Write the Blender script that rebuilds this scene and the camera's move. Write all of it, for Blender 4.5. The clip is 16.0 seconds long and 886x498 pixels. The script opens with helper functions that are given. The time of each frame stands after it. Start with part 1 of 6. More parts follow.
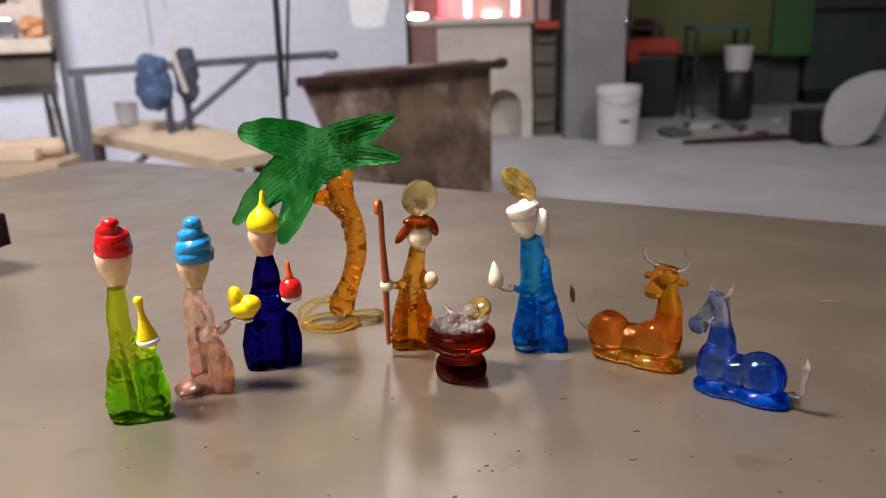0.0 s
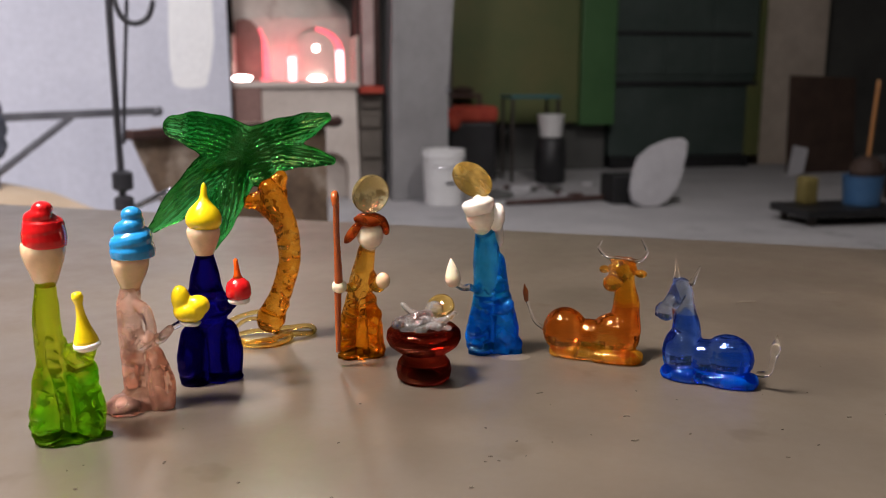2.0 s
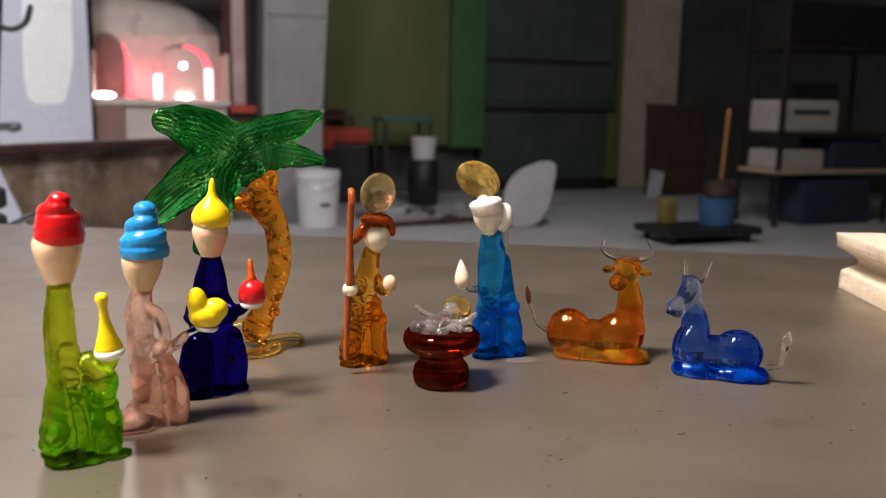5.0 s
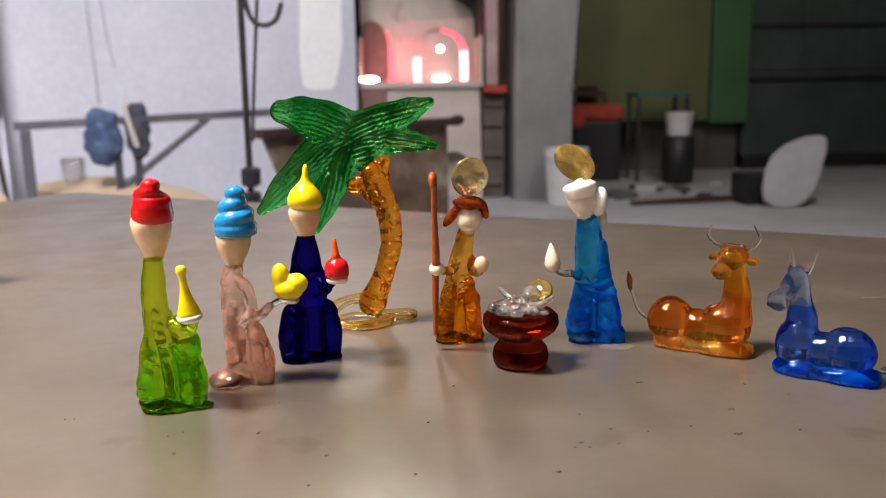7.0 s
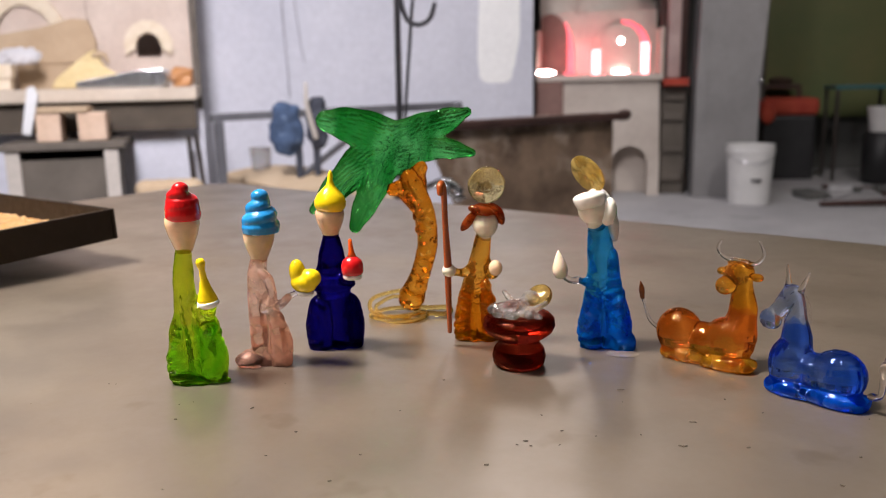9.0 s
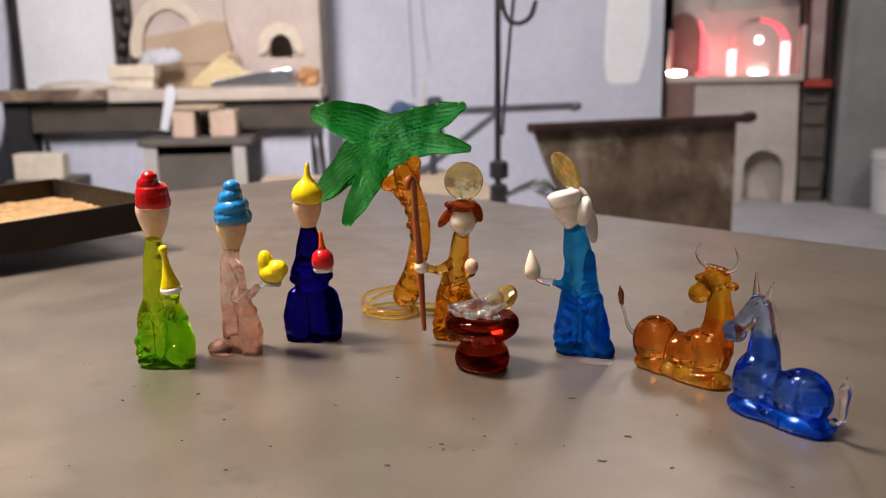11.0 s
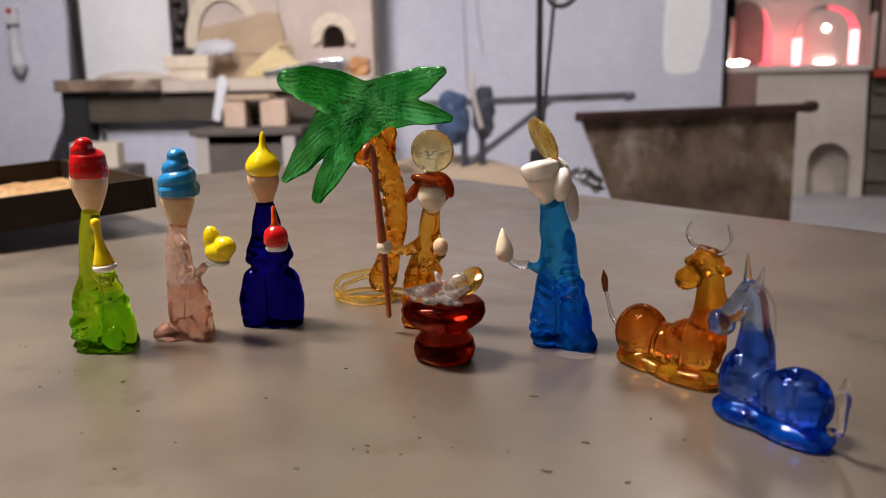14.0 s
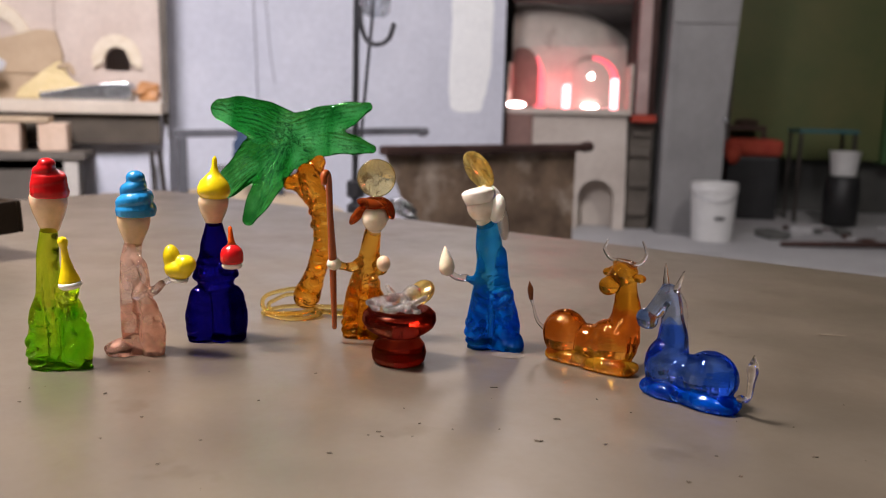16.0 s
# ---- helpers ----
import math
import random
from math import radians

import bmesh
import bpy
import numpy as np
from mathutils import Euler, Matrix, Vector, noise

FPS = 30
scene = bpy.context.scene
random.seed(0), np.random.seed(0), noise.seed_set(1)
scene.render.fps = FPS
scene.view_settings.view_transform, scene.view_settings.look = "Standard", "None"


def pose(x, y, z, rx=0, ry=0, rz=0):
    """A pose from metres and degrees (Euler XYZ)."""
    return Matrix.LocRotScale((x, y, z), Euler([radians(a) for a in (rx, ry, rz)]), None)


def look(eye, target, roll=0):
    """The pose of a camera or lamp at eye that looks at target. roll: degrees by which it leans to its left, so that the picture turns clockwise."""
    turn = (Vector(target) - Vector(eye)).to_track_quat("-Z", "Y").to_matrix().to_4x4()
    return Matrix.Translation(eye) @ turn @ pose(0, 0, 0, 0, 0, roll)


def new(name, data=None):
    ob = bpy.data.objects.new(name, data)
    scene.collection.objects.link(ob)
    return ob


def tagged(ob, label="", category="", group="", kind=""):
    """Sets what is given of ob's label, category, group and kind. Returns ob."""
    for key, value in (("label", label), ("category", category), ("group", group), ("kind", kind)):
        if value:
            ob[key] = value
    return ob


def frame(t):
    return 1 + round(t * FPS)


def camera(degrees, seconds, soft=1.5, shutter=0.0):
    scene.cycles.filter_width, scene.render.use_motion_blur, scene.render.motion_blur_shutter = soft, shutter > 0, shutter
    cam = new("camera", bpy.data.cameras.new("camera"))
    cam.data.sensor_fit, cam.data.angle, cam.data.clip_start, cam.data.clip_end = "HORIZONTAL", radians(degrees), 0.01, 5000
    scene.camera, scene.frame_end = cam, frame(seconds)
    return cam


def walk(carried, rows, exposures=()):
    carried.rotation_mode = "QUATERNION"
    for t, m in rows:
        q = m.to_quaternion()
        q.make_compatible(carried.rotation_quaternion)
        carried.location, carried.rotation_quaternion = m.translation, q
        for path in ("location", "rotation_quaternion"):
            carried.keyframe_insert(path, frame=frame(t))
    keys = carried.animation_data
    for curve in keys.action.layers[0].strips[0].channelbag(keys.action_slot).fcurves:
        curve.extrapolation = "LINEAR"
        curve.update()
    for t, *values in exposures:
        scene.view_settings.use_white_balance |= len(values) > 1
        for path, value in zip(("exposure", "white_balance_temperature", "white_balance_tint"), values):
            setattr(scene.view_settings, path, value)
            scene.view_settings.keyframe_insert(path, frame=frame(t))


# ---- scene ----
cam = camera(55.5, 16.0, 0.7)
PATH = [
    (0, (0.0162, -0.0646, 0.8716), (-0.0289, 1.8616, 0.3354), -1.62),
    (0.5, (0.0071, -0.0605, 0.8579), (0.0181, 1.8885, 0.4092), -1.89),
    (1, (-0.0076, -0.0597, 0.8437), (0.1229, 1.8947, 0.4397), -1.32),
    (1.5, (-0.0284, -0.0546, 0.8405), (0.2141, 1.8891, 0.4365), -0.62),
    (2, (-0.0490, -0.0472, 0.8348), (0.3323, 1.8773, 0.4465), -0.07),
    (2.5, (-0.0705, -0.0394, 0.8323), (0.4077, 1.8664, 0.4592), 0.14),
    (3, (-0.0866, -0.0360, 0.8282), (0.4878, 1.8454, 0.4674), 0.59),
    (3.2, (-0.0916, -0.0338, 0.8262), (0.5048, 1.8417, 0.4703), 0.51),
    (5.3, (-0.1122, -0.0195, 0.8217), (0.5782, 1.8285, 0.4924), 1.05),
    (5.5, (-0.1060, -0.0229, 0.8229), (0.5048, 1.8515, 0.4860), 0.56),
    (6, (-0.0892, -0.0268, 0.8237), (0.3418, 1.8944, 0.4727), -0.15),
    (6.5, (-0.0606, -0.0355, 0.8254), (0.2086, 1.9117, 0.4567), -0.58),
    (7, (-0.0373, -0.0454, 0.8259), (0.0558, 1.9150, 0.4412), -0.93),
    (7.5, (-0.0179, -0.0547, 0.8326), (-0.0658, 1.9055, 0.4385), -1.07),
    (8, (0.0015, -0.0639, 0.8348), (-0.1621, 1.8884, 0.4329), -1.10),
    (8.5, (0.0232, -0.0689, 0.8356), (-0.2324, 1.8738, 0.4352), -1.17),
    (11, (0.1189, -0.0400, 0.8298), (-0.5158, 1.8164, 0.4416), -0.96),
    (11.5, (0.1305, -0.0354, 0.8291), (-0.5857, 1.7907, 0.4386), -1.30),
    (12, (0.1425, -0.0283, 0.8274), (-0.6286, 1.7740, 0.4311), -1.31),
    (12.5, (0.1518, -0.0212, 0.8274), (-0.6549, 1.7631, 0.4207), -1.40),
    (13, (0.1573, -0.0146, 0.8281), (-0.6663, 1.7602, 0.4134), -1.45),
    (13.5, (0.1576, -0.0021, 0.8230), (-0.6798, 1.7659, 0.4074), -1.56),
    (14, (0.1441, 0.0123, 0.8144), (-0.6178, 1.8173, 0.4126), -1.08),
    (14.5, (0.1300, 0.0117, 0.8115), (-0.4487, 1.8881, 0.4316), 0.09),
    (15, (0.1147, -0.0022, 0.8096), (-0.3492, 1.9096, 0.4493), 0.81),
    (15.5, (0.1003, -0.0282, 0.8128), (-0.2671, 1.9078, 0.4709), 1.09),
    (16, (0.0855, -0.0533, 0.8162), (-0.1841, 1.9014, 0.4896), 1.28),
]
# the film camera opens and closes its exposure a little on the way
walk(cam, [(t, look(eye, target, roll)) for t, eye, target, roll in PATH],
     [(0, 0.1, 6420, 13), (1.5, 0.06, 6450, 13.5), (3, 0.02, 6450, 13.5), (5.5, 0.03, 6400, 12.5), (7.5, 0.13, 6450, 12.5), (8.5, 0.10, 6480, 13), (11, -0.12, 6550, 14),
      (12, -0.29, 6600, 14.5), (13, -0.32, 6620, 14.5), (14.5, -0.26, 6580, 14.5), (16, -0.02, 6480, 14)])
# lens opening: the far workshop is slightly out of focus
cam.data.dof.use_dof = True
cam.data.dof.focus_distance = 0.37
cam.data.dof.aperture_fstop = 13.0

# ---- world and light ----
T = 0.70  # height of the steel table
world = bpy.data.worlds.new("world")
scene.world = world
world.use_nodes = True
world.node_tree.nodes["Background"].inputs[0].default_value = (0.6, 0.7, 1.0, 1)
world.node_tree.nodes["Background"].inputs[1].default_value = 0.02


def area(name, eye, target, sx, sy, watts, color):
    data = bpy.data.lights.new(name, "AREA")
    data.shape, data.size, data.size_y, data.energy, data.color = "RECTANGLE", sx, sy, watts, color
    ob = new(name, data)
    ob.matrix_world = look(eye, target)
    return ob


area("lamp_over_table", (-1.3, 0.12, 3.2), (-0.36, 0.16, T), 0.50, 1.0, 22, (1.0, 0.885, 0.775)).data.spread = radians(46)   # a lamp in a reflector
area("tube_lamp", (-0.2, 4.4, 3.45), (-0.2, 3.6, T), 0.30, 1.2, 15, (0.92, 0.92, 0.96))
area("tube_lamp", (-0.5, -0.7, 3.4), (-0.4, -0.7, T), 0.10, 1.2, 6, (1.0, 0.93, 0.84))
# unseen lamp by the table, aimed to brighten the kiln and white wall
area("lamp_toward_kiln", (-0.9, 0.7, 2.9), (-2.2, 4.5, 0.8), 0.6, 1.2, 63, (0.95, 0.92, 0.96)).data.spread = radians(100)
area("lamp_behind", (-1.1, -1.7, 3.3), (-0.1, 0.3, T), 0.28, 1.2, 15, (1.0, 0.90, 0.80))
# added fill, no known lamp: brightens the rear floor and partition
area("rear_fill_lamp", (1.7, 2.9, 3.4), (1.9, 7.0, 0.5), 0.25, 1.2, 62, (1.0, 0.95, 0.92))
glow = bpy.data.lights.new("furnace_fire", "POINT")   # the fire's own light on the mouth's masonry
glow.energy, glow.color, glow.shadow_soft_size = 2.3, (1.0, 0.12, 0.15), 0.05
new("furnace_fire", glow).location = (0.02, 6.30, 0.95)


# ---- materials ----
def base_nodes(name):
    m = bpy.data.materials.new(name)
    m.use_nodes = True
    nt = m.node_tree
    return m, nt, nt.nodes["Principled BSDF"]


def noise_node(nt, scale, detail=4.0, rough=0.6, space="Object"):
    tc = nt.nodes.new("ShaderNodeTexCoord")
    n = nt.nodes.new("ShaderNodeTexNoise")
    n.inputs["Scale"].default_value, n.inputs["Detail"].default_value, n.inputs["Roughness"].default_value = scale, detail, rough
    nt.links.new(tc.outputs[space], n.inputs["Vector"])
    return n


def ramp(nt, src, stops):
    r = nt.nodes.new("ShaderNodeValToRGB")
    el = r.color_ramp.elements
    while len(el) < len(stops):
        el.new(0.5)
    for e, (p, c) in zip(el, stops):
        e.position, e.color = p, (*c, 1)
    nt.links.new(src, r.inputs["Fac"])
    return r


def mixc(nt, fac, a, b, mode="MIX"):
    m = nt.nodes.new("ShaderNodeMix")
    m.data_type, m.blend_type = "RGBA", mode
    for v, i in ((fac, 0), (a, 6), (b, 7)):
        if isinstance(v, bpy.types.NodeSocket):
            nt.links.new(v, m.inputs[i])
        elif i == 0:
            m.inputs[0].default_value = v
        else:
            m.inputs[i].default_value = (*v, 1)
    return m.outputs[2]


def bump(nt, bsdf, height, strength, distance):
    b = nt.nodes.new("ShaderNodeBump")
    b.inputs["Strength"].default_value, b.inputs["Distance"].default_value = strength, distance
    nt.links.new(height, b.inputs["Height"])
    nt.links.new(b.outputs["Normal"], bsdf.inputs["Normal"])


def surface(name, c1, c2, scale=6.0, fine=60.0, rough=0.6, metal=0.0, relief=0.002, stain=None, stain_scale=2.0, stain_at=0.58, spec=0.5):
    """Two-scale painted, cast or rusty surface."""
    m, nt, b = base_nodes(name)
    big, small = noise_node(nt, scale, 6.0, 0.62), noise_node(nt, fine, 4.0, 0.7)
    col = mixc(nt, ramp(nt, big.outputs["Fac"], [(0.32, (0, 0, 0)), (0.68, (1, 1, 1))]).outputs[0], c1, c2)
    col = mixc(nt, 0.22, col, ramp(nt, small.outputs["Fac"], [(0.3, (0.35, 0.35, 0.35)), (0.7, (1.0, 1.0, 1.0))]).outputs[0], "MULTIPLY")
    if stain:
        st = noise_node(nt, stain_scale, 8.0, 0.68)
        col = mixc(nt, ramp(nt, st.outputs["Fac"], [(stain_at, (0, 0, 0)), (stain_at + 0.12, (1, 1, 1))]).outputs[0], col, stain)
    nt.links.new(col, b.inputs["Base Color"])
    r = ramp(nt, small.outputs["Fac"], [(0.25, (max(rough - 0.12, 0.03),) * 3), (0.75, (min(rough + 0.12, 1.0),) * 3)])
    nt.links.new(r.outputs[0], b.inputs["Roughness"])
    b.inputs["Metallic"].default_value = metal
    b.inputs["Specular IOR Level"].default_value = spec
    bump(nt, b, small.outputs["Fac"], 0.5, relief)
    return m


def glass(name, color, deep=None, milk=0.0, cloud=None, thin=0.05, rough=0.0, wave=60.0, relief=0.0004):
    """Hand-drawn solid glass, tinted at every skin that light meets, with paler and deeper streaks. milk: the share of
    the colour cloud, which paints in light caught inside; thin: the share of light that goes straight through."""
    m, nt, b = base_nodes(name)
    nt.nodes.remove(b)

    def blend(fac, one, two):
        mix = nt.nodes.new("ShaderNodeMixShader")
        mix.inputs["Fac"].default_value = fac
        nt.links.new(one, mix.inputs[1])
        nt.links.new(two, mix.inputs[2])
        return mix.outputs["Shader"]

    g = nt.nodes.new("ShaderNodeBsdfGlass")
    g.inputs["Color"].default_value = (*color, 1)
    g.inputs["Roughness"].default_value, g.inputs["IOR"].default_value = rough, 1.5
    bump(nt, g, noise_node(nt, wave, 2.0, 0.4).outputs["Fac"], 0.5, relief)
    if deep:
        streak = noise_node(nt, 1.0, 2.5, 0.55)
        streak.inputs["Distortion"].default_value = 0.6
        mp = nt.nodes.new("ShaderNodeMapping")
        mp.inputs["Scale"].default_value = (65.0, 65.0, 26.0)
        nt.links.new(streak.inputs["Vector"].links[0].from_socket, mp.inputs["Vector"])
        nt.links.new(mp.outputs["Vector"], streak.inputs["Vector"])
        mask = ramp(nt, streak.outputs["Fac"], [(0.36, (0, 0, 0)), (0.64, (1, 1, 1))]).outputs[0]
        nt.links.new(mixc(nt, mask, color, deep), g.inputs["Color"])
    straight = nt.nodes.new("ShaderNodeBsdfTransparent")
    straight.inputs["Color"].default_value = (*color, 1)
    last = blend(thin, g.outputs["BSDF"], straight.outputs["BSDF"])
    if milk:
        fog, veil = nt.nodes.new("ShaderNodeBsdfTranslucent"), nt.nodes.new("ShaderNodeBsdfPrincipled")
        fog.inputs["Color"].default_value = veil.inputs["Base Color"].default_value = (*(cloud or color), 1)
        veil.inputs["Roughness"].default_value = 0.06
        for socket in g.inputs["Normal"].links[:]:
            nt.links.new(socket.from_socket, veil.inputs["Normal"])
        cloudy = blend(0.5, fog.outputs["BSDF"], veil.outputs["BSDF"])
        last = blend(milk, last, cloudy)
        # uneven share, so the painted inner light comes in brighter patches
        share = ramp(nt, noise_node(nt, 105.0, 2.0, 0.5).outputs["Fac"], [(0.38, (milk * 0.35,) * 3), (0.62, (min(1.0, milk * 1.9),) * 3)])
        nt.links.new(share.outputs[0], last.node.inputs["Fac"])
    nt.links.new(last, nt.nodes["Material Output"].inputs["Surface"])
    return m


def enamel(name, color, rough=0.16, sss=0.0):
    """Opaque glossy glass."""
    m, nt, b = base_nodes(name)
    n = noise_node(nt, 160.0, 3.0, 0.5)
    dark = tuple(c * 0.82 for c in color)
    col = mixc(nt, ramp(nt, n.outputs["Fac"], [(0.35, (0, 0, 0)), (0.65, (1, 1, 1))]).outputs[0], dark, color)
    nt.links.new(col, b.inputs["Base Color"])
    b.inputs["Roughness"].default_value = rough
    b.inputs["Coat Weight"].default_value, b.inputs["Coat Roughness"].default_value = 0.4, 0.05
    b.inputs["Subsurface Weight"].default_value = sss
    b.inputs["Subsurface Scale"].default_value = 0.003
    bump(nt, b, n.outputs["Fac"], 0.25, 0.0006)
    return m


def hot(name, color, strength):
    m, nt, b = base_nodes(name)
    n = noise_node(nt, 9.0, 3.0, 0.6)
    col = mixc(nt, ramp(nt, n.outputs["Fac"], [(0.3, (0, 0, 0)), (0.7, (1, 1, 1))]).outputs[0], color, tuple(min(1.0, c * 1.15 + 0.03) for c in color))
    nt.links.new(col, b.inputs["Emission Color"])
    b.inputs["Base Color"].default_value = (0.3, 0.1, 0.08, 1)
    b.inputs["Emission Strength"].default_value = strength
    return m


def steel_top():
    """Worn steel plate: brown oxide, rubbed streaks, specks."""
    m, nt, b = base_nodes("steel_plate")
    big, mid, fine = noise_node(nt, 5.5, 6.0, 0.6), noise_node(nt, 16.0, 6.0, 0.65), noise_node(nt, 190.0, 4.0, 0.7)
    col = mixc(nt, ramp(nt, big.outputs["Fac"], [(0.3, (0, 0, 0)), (0.7, (1, 1, 1))]).outputs[0], (0.252, 0.207, 0.163), (0.345, 0.294, 0.244))
    col = mixc(nt, ramp(nt, mid.outputs["Fac"], [(0.35, (0.0,) * 3), (0.75, (0.4,) * 3)]).outputs[0], col, (0.20, 0.165, 0.12))
    blot = ramp(nt, noise_node(nt, 34.0, 3.0, 0.55).outputs["Fac"], [(0.66, (0, 0, 0)), (0.76, (0.5, 0.5, 0.5))])
    col = mixc(nt, blot.outputs[0], col, (0.17, 0.13, 0.09))
    wiped = ramp(nt, noise_node(nt, 3.2, 3.0, 0.5).outputs["Fac"], [(0.45, (0, 0, 0)), (0.62, (0.5, 0.5, 0.5))])
    col = mixc(nt, wiped.outputs[0], col, (0.30, 0.275, 0.235))
    nt.links.new(col, b.inputs["Base Color"])
    b.inputs["Metallic"].default_value = 0.80
    r = ramp(nt, mid.outputs["Fac"], [(0.3, (0.29,) * 3), (0.7, (0.46,) * 3)])
    nt.links.new(r.outputs[0], b.inputs["Roughness"])
    bump(nt, b, fine.outputs["Fac"], 0.05, 0.0001)
    return m


M_TABLE = steel_top()
M_IRON = surface("dark_iron", (0.045, 0.038, 0.034), (0.09, 0.075, 0.065), 8, 90, 0.5, 0.6, 0.0015)
M_ROD = surface("grey_steel_rod", (0.10, 0.10, 0.112), (0.17, 0.17, 0.185), 8, 90, 0.45, 0.4, 0.001)
M_RUST = surface("rusty_sheet", (0.08, 0.048, 0.030), (0.34, 0.235, 0.155), 5.0, 40, 0.75, 0.1, 0.003, (0.50, 0.40, 0.31), 3.6, 0.50)
M_RUSTLIP = surface("rusty_bar", (0.05, 0.025, 0.02), (0.11, 0.055, 0.045), 7, 70, 0.7, 0.3, 0.002)
M_TRAY = surface("tray_iron", (0.022, 0.016, 0.012), (0.05, 0.036, 0.027), 10, 120, 0.55, 0.5, 0.001)
M_WHITE = surface("white_wall_paint", (0.54, 0.55, 0.62), (0.66, 0.665, 0.73), 1.3, 26, 0.7, 0.0, 0.002, (0.50, 0.50, 0.57), 0.8, 0.56)
M_BRICKSHADE = surface("scorched_brick_and_shade", (0.16, 0.085, 0.07), (0.27, 0.16, 0.135), 5, 40, 0.85, 0.0, 0.005)
M_PATCH = surface("fresh_plaster", (0.88, 0.88, 0.87), (0.94, 0.94, 0.92), 5, 50, 0.75, 0.0, 0.003)
M_PLASTER = surface("furnace_plaster", (0.50, 0.43, 0.37), (0.64, 0.57, 0.50), 4, 40, 0.85, 0.0, 0.006, (0.30, 0.22, 0.18), 2.5, 0.62)
# pinkish colour for the stanchion, painting the furnace's glow on it
M_ROSY = surface("glow_pink_plaster", (0.36, 0.25, 0.23), (0.50, 0.37, 0.34), 5, 40, 0.85, 0.0, 0.004)
M_SOOT = surface("soot_black_masonry", (0.07, 0.055, 0.05), (0.15, 0.125, 0.11), 4, 30, 0.85, 0.0, 0.005)
M_KILN = surface("kiln_fireclay", (0.56, 0.45, 0.38), (0.70, 0.59, 0.51), 4, 40, 0.85, 0.0, 0.005, (0.42, 0.31, 0.24), 2.0, 0.6)
M_BRICK = surface("firebrick", (0.60, 0.42, 0.30), (0.72, 0.54, 0.41), 9, 80, 0.9, 0.0, 0.003, (0.36, 0.24, 0.17), 9, 0.62)
M_CREAMBRICK = surface("cream_refractory", (0.70, 0.58, 0.42), (0.80, 0.70, 0.56), 20, 150, 0.9, 0.0, 0.003)
M_BENCH = surface("bench_stone", (0.50, 0.42, 0.335), (0.65, 0.56, 0.46), 5, 50, 0.85, 0.0, 0.003)
M_APRON = surface("brown_apron", (0.10, 0.085, 0.068), (0.16, 0.135, 0.11), 5, 60, 0.75, 0.1, 0.002)
M_BROWNDARK = surface("dark_brown_board", (0.055, 0.042, 0.030), (0.10, 0.078, 0.055), 5, 60, 0.8, 0.0, 0.002)
M_WOOD = surface("pale_wood", (0.52, 0.38, 0.24), (0.66, 0.52, 0.36), 4, 60, 0.75, 0.0, 0.002, (0.40, 0.28, 0.17), 4, 0.66)
M_CONCRETE = surface("concrete_floor", (0.41, 0.40, 0.405), (0.56, 0.55, 0.55), 1.4, 22, 0.8, 0.0, 0.004, (0.17, 0.16, 0.155), 1.1, 0.6)
M_GREY = surface("grey_column_paint", (0.225, 0.217, 0.215), (0.31, 0.302, 0.296), 2.5, 35, 0.7, 0.1, 0.003, (0.27, 0.21, 0.16), 2.2, 0.64)
M_GREEN = surface("green_partition", (0.10, 0.14, 0.045), (0.17, 0.17, 0.06), 1.2, 25, 0.6, 0.0, 0.002)
M_GREEN2 = surface("green_edge", (0.05, 0.14, 0.045), (0.07, 0.18, 0.06), 2.0, 25, 0.5, 0.0, 0.002)
M_DARKGREEN = surface("machine_green", (0.045, 0.07, 0.06), (0.08, 0.105, 0.095), 2.0, 30, 0.55, 0.1, 0.002)
M_BACK = surface("sooty_wall", (0.08, 0.08, 0.075), (0.14, 0.14, 0.13), 1.2, 18, 0.85, 0.0, 0.004)
M_CEIL = surface("sooty_ceiling", (0.22, 0.21, 0.20), (0.30, 0.29, 0.28), 1.2, 18, 0.9, 0.0, 0.004)
M_BLACK = surface("black_plastic", (0.012, 0.012, 0.013), (0.025, 0.025, 0.026), 9, 90, 0.5, 0.0, 0.001)
M_BUCKET = surface("white_plastic", (0.70, 0.69, 0.67), (0.80, 0.79, 0.77), 5, 60, 0.45, 0.0, 0.001, (0.50, 0.45, 0.40), 5, 0.66)
M_RED = surface("red_cloth", (0.34, 0.035, 0.02), (0.50, 0.08, 0.04), 8, 80, 0.85, 0.0, 0.006)
M_TEAL = surface("teal_top", (0.03, 0.13, 0.14), (0.05, 0.18, 0.19), 6, 60, 0.5)
M_DENIM = surface("denim", (0.028, 0.05, 0.10), (0.07, 0.115, 0.21), 22, 260, 0.9, 0.0, 0.004, (0.16, 0.22, 0.34), 20, 0.58)
M_DARKCLOTH = surface("dark_cloth", (0.03, 0.035, 0.05), (0.06, 0.065, 0.085), 20, 200, 0.9, 0.0, 0.003)
M_CABLE_SHADOW = surface("grey_cable_and_shadow", (0.36, 0.36, 0.40), (0.46, 0.46, 0.50), 5, 50, 0.6)
M_CARTON = surface("dusty_carton", (0.46, 0.42, 0.37), (0.58, 0.53, 0.48), 6, 60, 0.85)
M_STONE = surface("pale_slab", (0.52, 0.51, 0.53), (0.64, 0.63, 0.65), 7, 70, 0.8, 0.0, 0.004)
M_BROWN = surface("brown_board", (0.05, 0.028, 0.02), (0.085, 0.05, 0.035), 5, 50, 0.7)
M_BLUE = surface("blue_plastic", (0.05, 0.15, 0.32), (0.08, 0.20, 0.40), 6, 60, 0.45)
M_NAVY = surface("navy_cloth", (0.02, 0.03, 0.06), (0.035, 0.05, 0.09), 8, 80, 0.8)
M_ORANGE = surface("orange_wood", (0.40, 0.17, 0.05), (0.52, 0.24, 0.08), 12, 90, 0.5)
